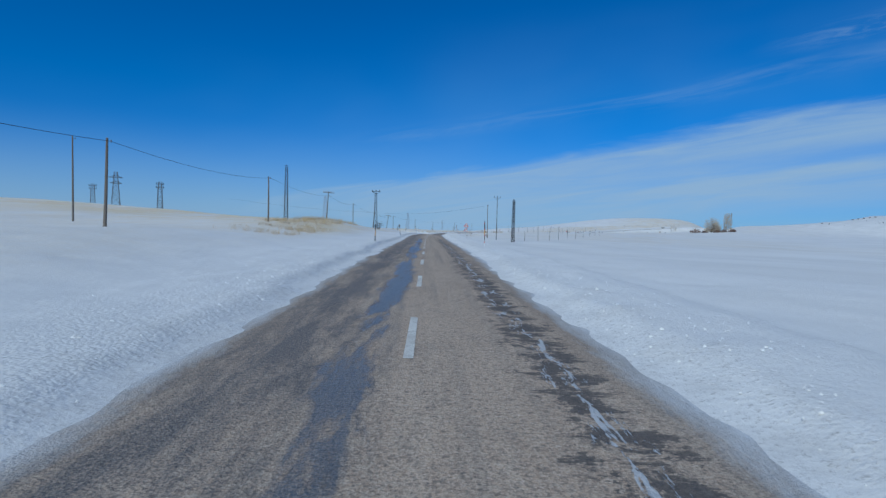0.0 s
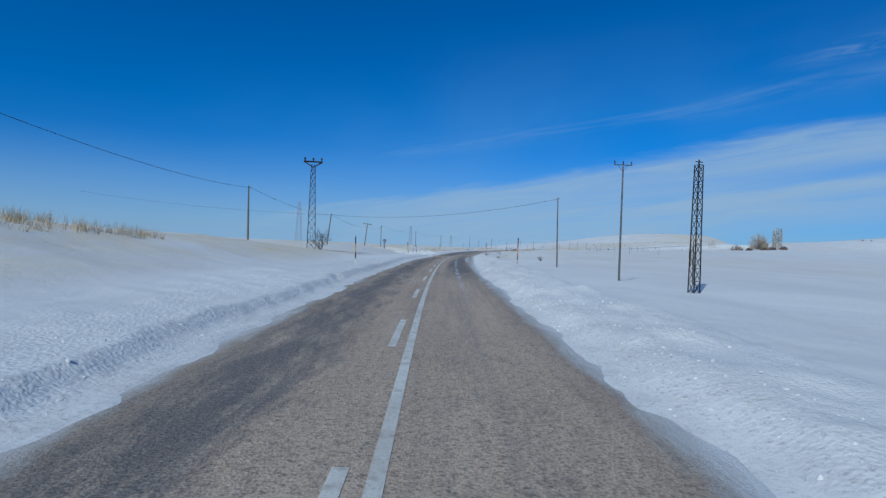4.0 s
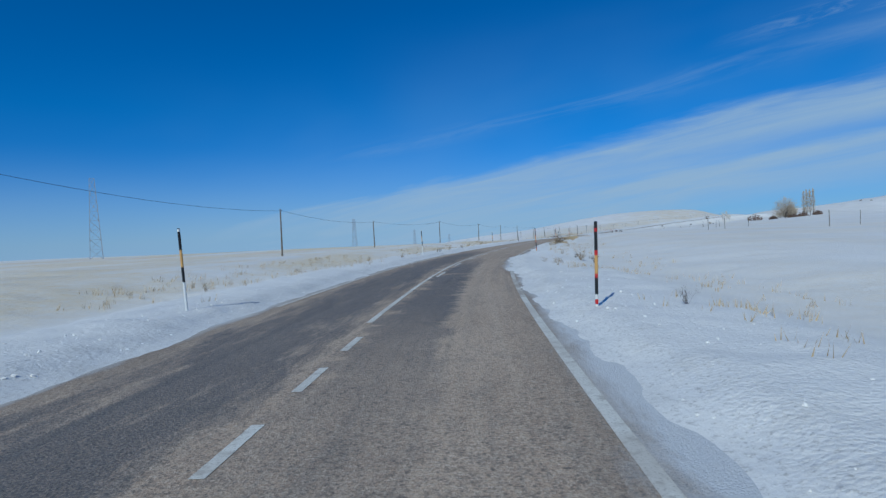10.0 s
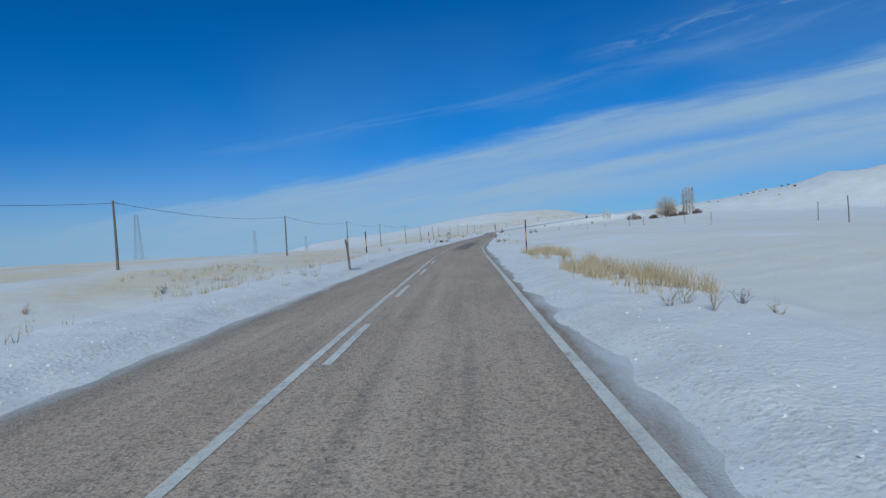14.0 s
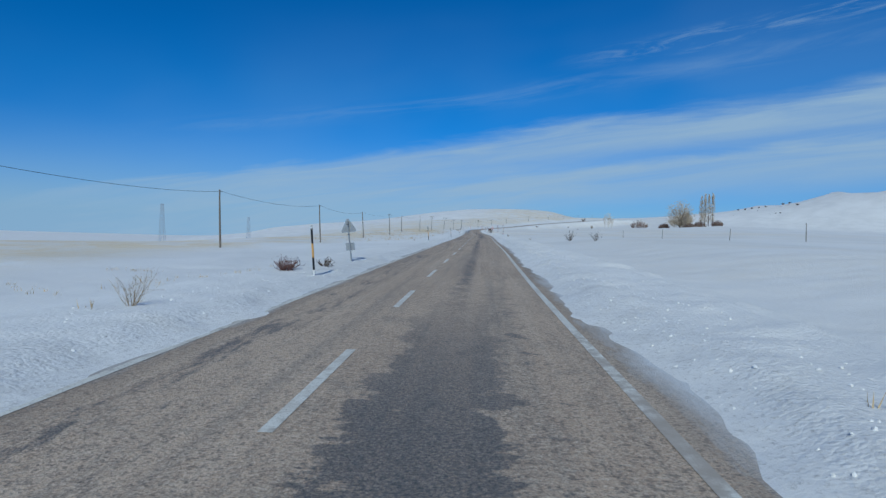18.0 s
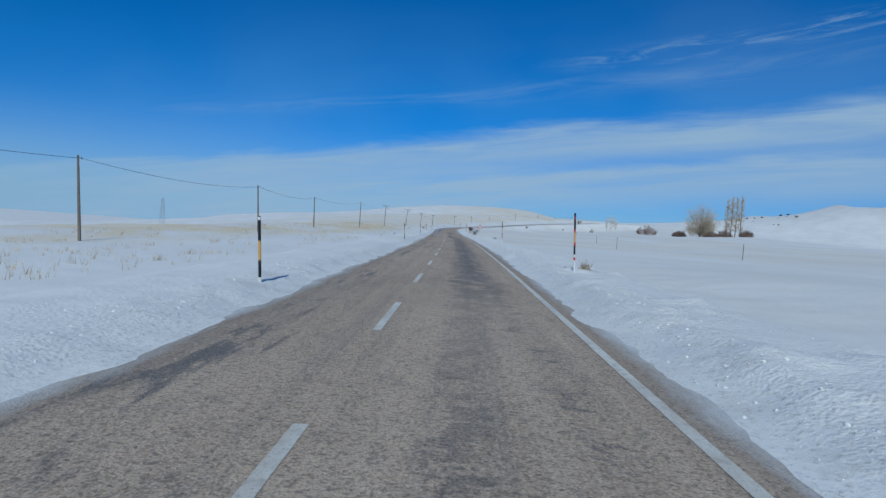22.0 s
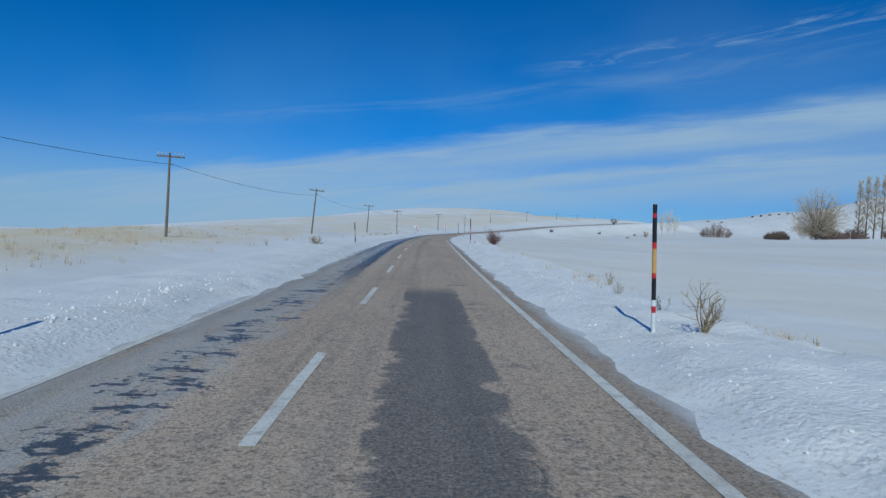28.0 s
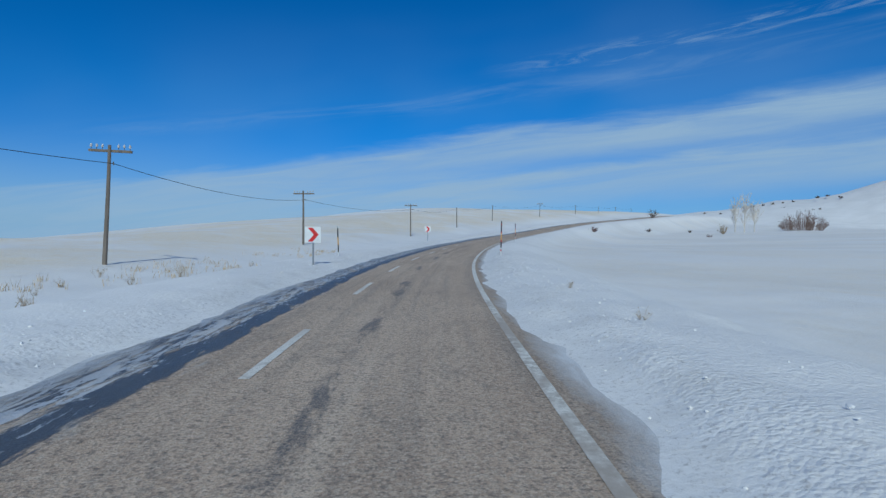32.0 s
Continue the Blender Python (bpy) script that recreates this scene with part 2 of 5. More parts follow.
def snow_material():
    k = Net("snow", 0.72, 0.0, 0.25)
    obj = k.tc.outputs["Object"]
    big = k.noise(0.05, 4, 0.5)
    mid = k.noise(0.7, 5, 0.6)
    fine = k.noise(7.0, 6, 0.7)
    grain = k.noise(45.0, 3, 0.7)
    c = k.mix(k.ramp(big, (0.35, 0.0), (0.65, 1.0)), (0.825, 0.80, 0.765), (0.895, 0.87, 0.835))
    c = k.mix(k.math("MULTIPLY", k.ramp(fine, (0.62, 0.0), (0.8, 1.0)), 0.25), c, (0.72, 0.70, 0.665))
    # a glazed, slightly greyer crust where the wind has packed the cover
    crust = k.noise(0.11, 6, 0.62, stretch=(1.0, 0.35, 1.0), dist=0.5)
    c = k.mix(k.math("MULTIPLY", k.ramp(crust, (0.50, 0.0), (0.60, 1.0)), 0.35), c, (0.725, 0.71, 0.685))
    # straw showing through the thin cover, where the ground's mask says so
    at = k.n.new("ShaderNodeAttribute")
    at.attribute_name = "straw"
    straw = k.noise(0.09, 7, 0.68, stretch=(1.0, 0.5, 1.0), dist=0.4)
    tuft = k.noise(1.6, 6, 0.78)
    speck = k.noise(9.0, 4, 0.8)
    f = k.math("MULTIPLY", at.outputs["Fac"], k.ramp(straw, (0.36, 0.0), (0.56, 1.0)))
    f = k.math("MULTIPLY", f, k.ramp(tuft, (0.34, 0.30), (0.60, 1.0)))
    c = k.mix(k.math("MULTIPLY", f, 0.80), c, (0.80, 0.60, 0.26))
    f2 = k.math("MULTIPLY", k.math("MULTIPLY", at.outputs["Fac"], k.ramp(straw, (0.40, 0.0), (0.62, 1.0))), k.ramp(speck, (0.56, 0.0), (0.64, 1.0)))
    c = k.mix(k.math("MULTIPLY", f2, 0.7), c, (0.42, 0.31, 0.15))
    # grit thrown over the bank beside the road
    grit = k.n.new("ShaderNodeAttribute")
    grit.attribute_name = "grit"
    spots = k.noise(14.0, 5, 0.8)
    smear = k.noise(1.1, 6, 0.7)
    g = k.math("MULTIPLY", grit.outputs["Fac"], k.ramp(spots, (0.53, 0.0), (0.68, 1.0)))
    c = k.mix(k.math("MULTIPLY", g, 0.65), c, (0.34, 0.31, 0.28))
    g2 = k.math("MULTIPLY", grit.outputs["Fac"], k.ramp(smear, (0.48, 0.0), (0.66, 1.0)))
    c = k.mix(k.math("MULTIPLY", g2, 0.30), c, (0.55, 0.52, 0.48))
    k.colour(c)
    # broken chunks on the ploughed bank
    bank = k.n.new("ShaderNodeAttribute")
    bank.attribute_name = "bank"
    h = k.math("ADD", k.math("MULTIPLY", mid, 0.5), k.math("ADD", k.math("MULTIPLY", fine, 0.20), k.math("MULTIPLY", grain, 0.05)))
    drift = k.noise(0.22, 5, 0.55, stretch=(1.0, 0.45, 1.0))
    h = k.math("ADD", h, k.math("MULTIPLY", drift, 0.7))
    warp = k.mix(0.06, obj, k.noise_colour(6.0), "ADD")
    for scale, amount in ((7.0, 0.14), (17.0, 0.16)):
        cell = k.n.new("ShaderNodeTexVoronoi")
        cell.inputs["Scale"].default_value = scale
        k.link(warp, cell.inputs["Vector"])
        lump = k.math("MULTIPLY", k.math("SUBTRACT", 0.7, cell.outputs["Distance"], True), amount)
        h = k.math("ADD", h, k.math("MULTIPLY", lump, bank.outputs["Fac"]))
    k.bump(h, 0.55, 0.15)
    return k.m


def asphalt_material():
    k = Net("asphalt", 0.9, 0.0, 0.4)
    uv = k.n.new("ShaderNodeUVMap")
    uv.uv_map = "lane"
    xyz = k.n.new("ShaderNodeSeparateXYZ")
    k.link(uv.outputs[0], xyz.inputs[0])
    d, s = xyz.outputs[0], xyz.outputs[1]
    v = uv.outputs[0]

    def track(mid, half, lo, hi, scale, seed, f0, f1, flow=False, ease=12.0):
        """A worn or wet band along the lane, broken up lengthwise; f0 and f1 bound the stretch. flow: drawn out along the lane."""
        mp = k.n.new("ShaderNodeMapping")
        mp.inputs["Location"].default_value = (seed, seed * 3.1, 0)
        mp.inputs["Scale"].default_value = (1.5, 0.28, 1) if flow else (0.7, 0.75, 1)
        k.link(v, mp.inputs[0])
        n = k.noise(scale * 1.5, 10, 0.72, mp.outputs[0], dist=0.7)
        fingers = k.noise(scale * 1.6, 6, 0.7, mp.outputs[0], (1.0, 0.8, 1) if flow else (0.45, 1.6, 1), 0.4)
        n = k.math("ADD", k.math("MULTIPLY", n, 1.35), k.math("MULTIPLY", fingers, 1.0))
        ragged = k.noise(scale * 7, 7, 0.75, mp.outputs[0], (0.8, 1.3, 1), 0.3)
        n = k.math("ADD", k.math("SUBTRACT", n, 1.175 + 0.28), k.math("MULTIPLY", ragged, 0.56))
        lo, hi = (lo - 0.60) * 1.3 + 0.14, (lo - 0.60) * 1.3 + 0.14 + (hi - lo)
        away = k.math("DIVIDE", k.math("ABSOLUTE", k.math("SUBTRACT", d, mid)), half)
        away = k.math("SUBTRACT", 1.0, k.math("MULTIPLY", away, away), True)
        m = k.ramp(k.math("ADD", k.math("MULTIPLY", away, 0.45), n), (max(lo, 0.0), 0.0), (hi, 1.0))
        up = k.math("DIVIDE", k.math("SUBTRACT", s, f0), ease, True)
        dn = k.math("DIVIDE", k.math("SUBTRACT", f1, s), ease, True)
        m = k.math("MULTIPLY", m, k.math("MULTIPLY", away, 7.0, True))
        return k.math("MULTIPLY", m, k.math("MULTIPLY", up, dn))

    stone = k.n.new("ShaderNodeTexVoronoi")
    stone.inputs["Scale"].default_value = 42
    k.link(v, stone.inputs["Vector"])
    chip = k.n.new("ShaderNodeTexVoronoi")
    chip.inputs["Scale"].default_value = 36
    k.link(v, chip.inputs["Vector"])
    grain = k.noise(30, 6, 0.85, v)
    blot = k.noise(0.45, 7, 0.66, v, (1, 0.35, 1))
    fine = k.noise(2.0, 9, 0.80, v, (1.0, 0.55, 1), 0.6)
    c = k.mix(k.ramp(blot, (0.32, 0.0), (0.68, 1.0)), (0.47, 0.345, 0.245), (0.65, 0.495, 0.36))
    # wheel paths: long polished and stained streaks
    streak = k.noise(1.5, 6, 0.62, v, (1.8, 0.035, 1))
    c = k.mix(k.math("MULTIPLY", k.ramp(streak, (0.50, 0.0), (0.66, 1.0)), 0.50), c, (0.27, 0.235, 0.20))
    c = k.mix(k.math("MULTIPLY", k.ramp(streak, (0.34, 1.0), (0.46, 0.0)), 0.40), c, (0.74, 0.60, 0.46))
    c = k.mix(k.math("MULTIPLY", k.ramp(fine, (0.53, 0.0), (0.64, 1.0)), 0.50), c, (0.19, 0.17, 0.15))
    # small torn flakes of the surface dressing
    flake = k.noise(8.0, 8, 0.92, v, (0.9, 0.8, 1), 0.3)
    c = k.mix(k.math("MULTIPLY", k.ramp(flake, (0.55, 0.0), (0.66, 1.0)), 0.36), c, (0.13, 0.118, 0.105))
    c = k.mix(k.math("MULTIPLY", k.ramp(flake, (0.36, 1.0), (0.43, 0.0)), 0.40), c, (0.66, 0.545, 0.42))
    c = k.mix(k.math("MULTIPLY", k.ramp(stone.outputs["Color"], (0.42, 0.0), (0.72, 1.0)), 0.42), c, (0.72, 0.60, 0.465))
    c = k.mix(k.math("MULTIPLY", k.ramp(chip.outputs["Color"], (0.70, 0.0), (0.78, 1.0)), 0.42), c, (0.10, 0.092, 0.085))
    c = k.mix(k.math("MULTIPLY", k.ramp(grain, (0.40, 1.0), (0.52, 0.0)), 0.56), c, (0.11, 0.092, 0.08))
    fleck = k.noise(13.0, 4, 0.68, v, (0.75, 1.1, 1), 0.2)
    c = k.mix(k.math("MULTIPLY", k.ramp(fleck, (0.56, 0.0), (0.64, 1.0)), 0.55), c, (0.13, 0.11, 0.095))
    c = k.mix(k.math("MULTIPLY", k.ramp(fleck, (0.34, 1.0), (0.41, 0.0)), 0.45), c, (0.76, 0.64, 0.50))
    wet = track(-1.6, 1.0, 0.58, 0.96, 0.8, 3.0, -90, 165, True)
    blue = track(-0.60, 0.50, 0.66, 0.84, 0.6, 8.0, -90, 76, True)
    bands = [wet, blue,
             track(-1.7, 1.6, 0.48, 0.84, 0.9, 17.0, 172, 250, True), track(-1.7, 0.9, 0.84, 1.0, 1.2, 19.0, 300, 530, True),
             track(1.3, 0.75, 0.62, 0.90, 0.9, 5.0, 98, 150, True), track(1.9, 0.9, 0.66, 0.84, 1.2, 15.0, 98, 186), track(0.8, 1.0, 0.58, 0.74, 0.8, 11.0, 192, 232),
             track(1.35, 0.95, 0.60, 0.68, 0.7, 13.0, 314, 356, False, 9.0), track(1.28, 0.46, 0.76, 0.88, 1.9, 29.0, 350, 430), track(1.75, 1.1, 0.70, 0.88, 1.2, 33.0, 425, 505),
             track(1.05, 0.8, 0.76, 0.86, 0.9, 43.0, 490, 526), track(1.5, 0.72, 0.50, 0.60, 0.9, 45.0, 533, 548, False, 1.5), track(0.9, 0.42, 0.82, 0.98, 1.1, 59.0, 545, 620),
             track(1.05, 0.30, 0.80, 0.98, 0.9, 61.0, 575, 900, True), track(2.4, 0.7, 0.90, 1.02, 1.6, 67.0, 300, 560)]
    # the sheltered lane of the last bend: grey ice, black melt and slabs of packed snow
    ice = track(-1.9, 1.25, 0.58, 0.90, 1.6, 71.0, 512, 900, True)
    c = k.mix(k.math("MULTIPLY", ice, 0.58), c, (0.47, 0.475, 0.47))
    icy = k.math("MAXIMUM", track(-1.9, 1.0, 0.76, 0.84, 2.6, 23.0, 556, 900, True), k.math("MAXIMUM", track(-1.15, 0.34, 0.60, 0.74, 1.4, 83.0, 546, 900, True), track(-1.4, 0.9, 0.86, 0.89, 2.0, 87.0, 520, 575)))
    damp = icy
    for one in bands:
        damp = k.math("MAXIMUM", damp, one)
    c = k.mix(k.math("MULTIPLY", damp, k.ramp(grain, (0.38, 0.96), (0.60, 0.42))), c, (0.080, 0.085, 0.09))
    c = k.mix(k.math("MULTIPLY", icy, 0.75), c, (0.05, 0.055, 0.065))
    # trodden snow and ice left between the wheel tracks
    rut = track(1.8, 0.45, 0.88, 0.91, 2.6, 31.0, -90, 78, True)
    broken = track(1.8, 0.75, 0.76, 0.86, 2.0, 37.0, -90, 78)
    c = k.mix(k.math("MULTIPLY", broken, 0.8), c, (0.075, 0.07, 0.07))
    slush = k.math("MAXIMUM", track(2.75, 0.45, 0.66, 0.86, 1.2, 41.0, 85, 172, True), track(1.45, 0.22, 0.76, 0.98, 1.4, 49.0, 90, 150, True))
    slabs = track(-1.75, 0.85, 0.80, 0.84, 3.4, 47.0, 552, 900, True)
    film = track(2.9, 0.5, 0.62, 0.85, 1.2, 53.0, -90, 100, True)
    snow = k.math("MAXIMUM", k.math("MAXIMUM", rut, slush), k.math("MAXIMUM", slabs, k.math("MULTIPLY", film, 0.5)))
    c = k.mix(k.math("MULTIPLY", snow, 0.78), c, (0.66, 0.67, 0.69))
    # blown snow and mud along the rim
    rim = k.n.new("ShaderNodeAttribute")
    rim.attribute_name = "rim"
    dust = k.noise(1.4, 8, 0.75, v, (1, 0.25, 1), 0.4)
    near_rim = k.math("ADD", rim.outputs["Fac"], k.math("MULTIPLY", k.math("SUBTRACT", dust, 0.5), 1.1))
    mud = k.ramp(k.math("ADD", k.math("MULTIPLY", near_rim, 0.5), 0.5), (0.14, 0.0), (0.40, 0.45))
    c = k.mix(mud, c, (0.19, 0.165, 0.14))
    film2 = k.ramp(k.math("ADD", k.math("MULTIPLY", near_rim, 0.5), 0.5), (0.33, 0.0), (0.56, 0.90))
    c = k.mix(film2, c, (0.72, 0.725, 0.735))
    k.colour(c)
    gloss = k.math("ADD", k.math("MULTIPLY", k.math("MAXIMUM", blue, k.math("MULTIPLY", icy, 0.75)), 0.42), k.math("MULTIPLY", damp, 0.22))
    k.rough(k.math("SUBTRACT", 0.92, gloss))
    h = k.math("ADD", k.math("MULTIPLY", stone.outputs["Distance"], 0.5), k.math("ADD", k.math("MULTIPLY", flake, 0.6), k.math("MULTIPLY", snow, 1.0)))
    k.bump(h, 0.7, 0.02)
    return k.m


def paint_material(name, worn):
    """Lane paint, chipped down to the stones; worn: 0 sound, 1 half gone."""
    k = Net(name, 0.75)
    uv = k.n.new("ShaderNodeUVMap")
    uv.uv_map = "lane"
    a = k.noise(5.0, 7, 0.75, uv.outputs[0])
    b = k.noise(40.0, 4, 0.75, uv.outputs[0])
    long = k.noise(0.8, 6, 0.7, uv.outputs[0], (1.0, 0.6, 1.0))
    c = k.mix(k.ramp(b, (0.3, 0.0), (0.6, 1.0)), (0.62, 0.59, 0.52), (0.82, 0.79, 0.72))
    c = k.mix(k.math("MULTIPLY", k.ramp(a, (0.52 - 0.06 * worn, 0.0), (0.66 - 0.08 * worn, 1.0)), 0.75), c, (0.38, 0.33, 0.275))
    c = k.mix(k.math("MULTIPLY", k.ramp(b, (0.36, 1.0), (0.42, 0.0)), 0.6), c, (0.20, 0.175, 0.15))
    c = k.mix(k.math("MULTIPLY", k.ramp(long, (0.46, 0.0), (0.58, 1.0)), 0.35 + 0.5 * worn), c, (0.42, 0.36, 0.30))
    k.colour(c)
    k.bump(b, 0.3, 0.01)
    return k.m


SNOW, ASPHALT, PAINT, WORN = snow_material(), asphalt_material(), paint_material("road_paint", 0.0), paint_material("worn_road_paint", 1.0)
WOOD = plain("weathered_wood", (0.19, 0.16, 0.13), 0.9, 0, 0.35, 3.0, (1, 1, 0.08))
STEEL = plain("dull_steel", (0.16, 0.155, 0.15), 0.65, 0.4, 0.3, 5)
DARKSTEEL = plain("rusted_lattice_steel", (0.045, 0.038, 0.037), 0.7, 0.3, 0.35, 4)
# steel for the far masts: distance haze is mixed into its pale grey-blue
HAZESTEEL = plain("hazed_far_steel", (0.40, 0.43, 0.48), 0.6, 0.2, 0.15, 3)
GALV = plain("galvanised_sheet", (0.36, 0.37, 0.38), 0.5, 0.5, 0.15, 3)
WIRE = plain("black_cable", (0.025, 0.025, 0.028), 0.6)
WHITE = plain("white_paint", (0.75, 0.75, 0.73), 0.55, 0, 0.08, 4)
BLACK = plain("black_paint", (0.02, 0.02, 0.022), 0.5, 0, 0.2, 4)
RED = plain("red_paint", (0.55, 0.03, 0.03), 0.5, 0, 0.15, 4)
AMBER = plain("amber_paint", (0.62, 0.36, 0.12), 0.5, 0, 0.15, 4)
PORCELAIN = plain("porcelain", (0.55, 0.53, 0.50), 0.25, 0, 0.1, 4)
TWIG = plain("bare_twigs", (0.115, 0.085, 0.065), 0.9, 0, 0.3, 3)
TWIGRED = plain("reddish_twigs", (0.15, 0.075, 0.06), 0.9, 0, 0.3, 3)
TWIGTAN = plain("tan_twigs", (0.36, 0.275, 0.17), 0.9, 0, 0.3, 3)
STRAW = plain("dry_grass", (0.54, 0.42, 0.26), 0.9, 0, 0.3, 2)
BARK = plain("bark", (0.14, 0.11, 0.085), 0.95, 0, 0.3, 2)
STONE = plain("stone", (0.60, 0.47, 0.32), 0.9, 0, 0.25, 3)

# ---------------------------------------------------------------- the plan of the road
CENTRE = [
    (-0.10, -96.0, 0.00), (-0.16, -48.0, 0.00), (-0.22, 0.0, 0.00), (-0.41, 32.0, -0.03), (-0.65, 64.0, -0.33), (-0.71, 96.0, -0.53),
    (0.09, 128.0, -0.95), (1.58, 160.0, -1.63), (4.0, 192.0, -2.17), (9.08, 223.9, -2.29), (18.02, 254.75, -2.34), (28.44, 285.1, -2.46),
    (39.38, 315.2, -2.69), (51.63, 344.9, -3.02), (64.41, 374.2, -3.21), (77.09, 403.6, -3.49), (89.81, 432.9, -3.76), (102.22, 462.4, -4.05),
    (114.26, 492.1, -4.34), (126.15, 521.8, -4.56), (138.23, 551.4, -4.38), (150.66, 579.92, -4.51)]
CENTRE += [(165.4, 608.1, -4.45), (186.2, 637.2, -4.1), (212.0, 663.5, -3.1), (247.0, 691.0, -0.9), (290.0, 716.0, 1.5), (335.0, 738.0, 3.9), (385.0, 758.0, 4.9)]


def glide(points, step):
    """Catmull-Rom through the points, at even steps."""
    p = np.array([points[0]] + points + [points[-1]], float)
    fine = []
    for i in range(1, len(p) - 2):
        t = np.linspace(0, 1, 60, endpoint=False)[:, None]
        a, b, c, d = p[i - 1], p[i], p[i + 1], p[i + 2]
        fine.append(0.5 * (2 * b + (c - a) * t + (2 * a - 5 * b + 4 * c - d) * t * t + (3 * b - a - 3 * c + d) * t ** 3))
    fine = np.vstack(fine + [p[-1:]])
    run = np.concatenate([[0], np.cumsum(np.linalg.norm(np.diff(fine[:, :2], axis=0), axis=1))])
    at = np.arange(0, run[-1], step)
    return np.stack([np.interp(at, run, fine[:, k]) for k in range(3)], 1)


LINE = glide(CENTRE, 0.5)
S0 = -96.0                                   # station of the first point; station 0 is where the drive begins
STA = S0 + 0.5 * np.arange(len(LINE))
TANG = np.gradient(LINE[:, :2], axis=0)
TANG /= np.linalg.norm(TANG, axis=1)[:, None]


def on_road(s, d=0.0, up=0.0):
    """The place at station s, d metres to the right of the centre line."""
    x, y, z = (float(np.interp(s, STA, LINE[:, k])) for k in range(3))
    tx, ty = float(np.interp(s, STA, TANG[:, 0])), float(np.interp(s, STA, TANG[:, 1]))
    return Vector((x + ty * d, y - tx * d, z + up))


def heading(s):
    """Degrees by which the road bears left of +y."""
    return math.degrees(math.atan2(-float(np.interp(s, STA, TANG[:, 0])), float(np.interp(s, STA, TANG[:, 1]))))


# snow-free width to the left and to the right of the centre line
EDGE_L = ([-96, 70, 120, 160, 200, 240, 268, 300, 360, 390, 422, 470, 520, 560, 600, 700], [2.65, 2.7, 3.0, 3.2, 3.8, 4.1, 3.1, 2.6, 2.6, 2.7, 2.5, 2.75, 2.7, 2.55, 2.2, 2.3])
EDGE_R = ([-96, 60, 115, 140, 160, 180, 205, 214, 219, 230, 234, 252, 256, 266, 272, 290, 330, 400, 470, 560, 700], [2.75, 2.85, 2.75, 3.35, 3.7, 3.9, 3.8, 3.7, 3.15, 3.2, 3.8, 3.9, 3.3, 3.3, 3.8, 3.8, 3.95, 3.95, 4.0, 3.95, 3.8])
# height of the land beside the road over the road, about 20 m out
SIDE_L = ([-96, 0, 32, 84, 96, 128, 155, 185, 214, 300, 391, 420, 480, 508, 570, 640, 800], [0.8, 0.8, 0.9, 2.0, 1.6, 0.8, 1.2, 0.7, 0.4, 0.3, -0.8, -0.9, -0.5, -0.2, -0.1, 0.0, 1.0])
SIDE_R = ([-96, 0, 60, 115, 145, 170, 220, 300, 350, 400, 430, 480, 530, 590, 640, 800], [-0.3, -0.3, -0.6, -1.2, -0.6, -0.2, 0.3, 0.5, 0.7, 0.9, 0.5, -0.3, -0.6, -0.3, -0.3, -4.2])

# height of the ploughed bank on either side
BANK_L = ([-96, 60, 110, 170, 205, 300, 420, 445, 520, 560, 800], [0.07, 0.07, 0.07, 0.08, 0.10, 0.09, 0.09, 0.12, 0.12, 0.10, 0.11])
BANK_R = ([-96, 60, 100, 130, 182, 196, 340, 365, 500, 530, 800], [0.10, 0.13, 0.22, 0.28, 0.28, 0.10, 0.10, 0.20, 0.20, 0.16, 0.14])
# how much straw shows through the snow
STRAW_L = ([-96, 20, 45, 60, 110, 150, 210, 310, 350, 430, 480, 580, 620, 800], [0.1, 0.2, 0.6, 1.0, 0.9, 0.4, 0.7, 0.9, 0.8, 1.0, 1.0, 1.0, 0.6, 0.6])
STRAW_R = ([-96, 140, 200, 300, 340, 480, 520, 600, 800], [0.0, 0.05, 0.25, 0.35, 0.15, 0.1, 0.35, 0.25, 0.15])

# ---------------------------------------------------------------- the land
rng = np.random.default_rng(7)
LATTICE = rng.random((256, 256))


def value_noise(x, y):
    xi, yi = np.floor(x).astype(int), np.floor(y).astype(int)
    fx, fy = x - xi, y - yi
    fx, fy = fx * fx * (3 - 2 * fx), fy * fy * (3 - 2 * fy)
    a, b = LATTICE[xi & 255, yi & 255], LATTICE[(xi + 1) & 255, yi & 255]
    c, d = LATTICE[xi & 255, (yi + 1) & 255], LATTICE[(xi + 1) & 255, (yi + 1) & 255]
    return (a * (1 - fx) + b * fx) * (1 - fy) + (c * (1 - fx) + d * fx) * fy - 0.5


def fbm(x, y, wave, octaves=4):
    total, amp = 0.0, 1.0
    for i in range(octaves):
        total = total + amp * value_noise(x / wave + 17.3 * i, y / wave + 9.1 * i)
        wave, amp = wave * 0.5, amp * 0.55
    return total


GRID_TURN = radians(-28)                     # rows of the land lie square to this heading
U = np.array([-math.sin(GRID_TURN), math.cos(GRID_TURN)])
V = np.array([U[1], -U[0]])
CU, CV = LINE[:, :2] @ U, LINE[:, :2] @ V
CREL = np.clip(TANG @ U, 0.5, 1)


def smooth(a, b, x):
    t = np.clip((x - a) / (b - a), 0, 1)
    return t * t * (3 - 2 * t)


def hill(x, y, cx, cy, height, along, across, turn=0.0):
    c, s = math.cos(radians(turn)), math.sin(radians(turn))
    a, b = (x - cx) * c + (y - cy) * s, -(x - cx) * s + (y - cy) * c
    return height * np.exp(-0.5 * ((a / along) ** 2 + (b / across) ** 2))


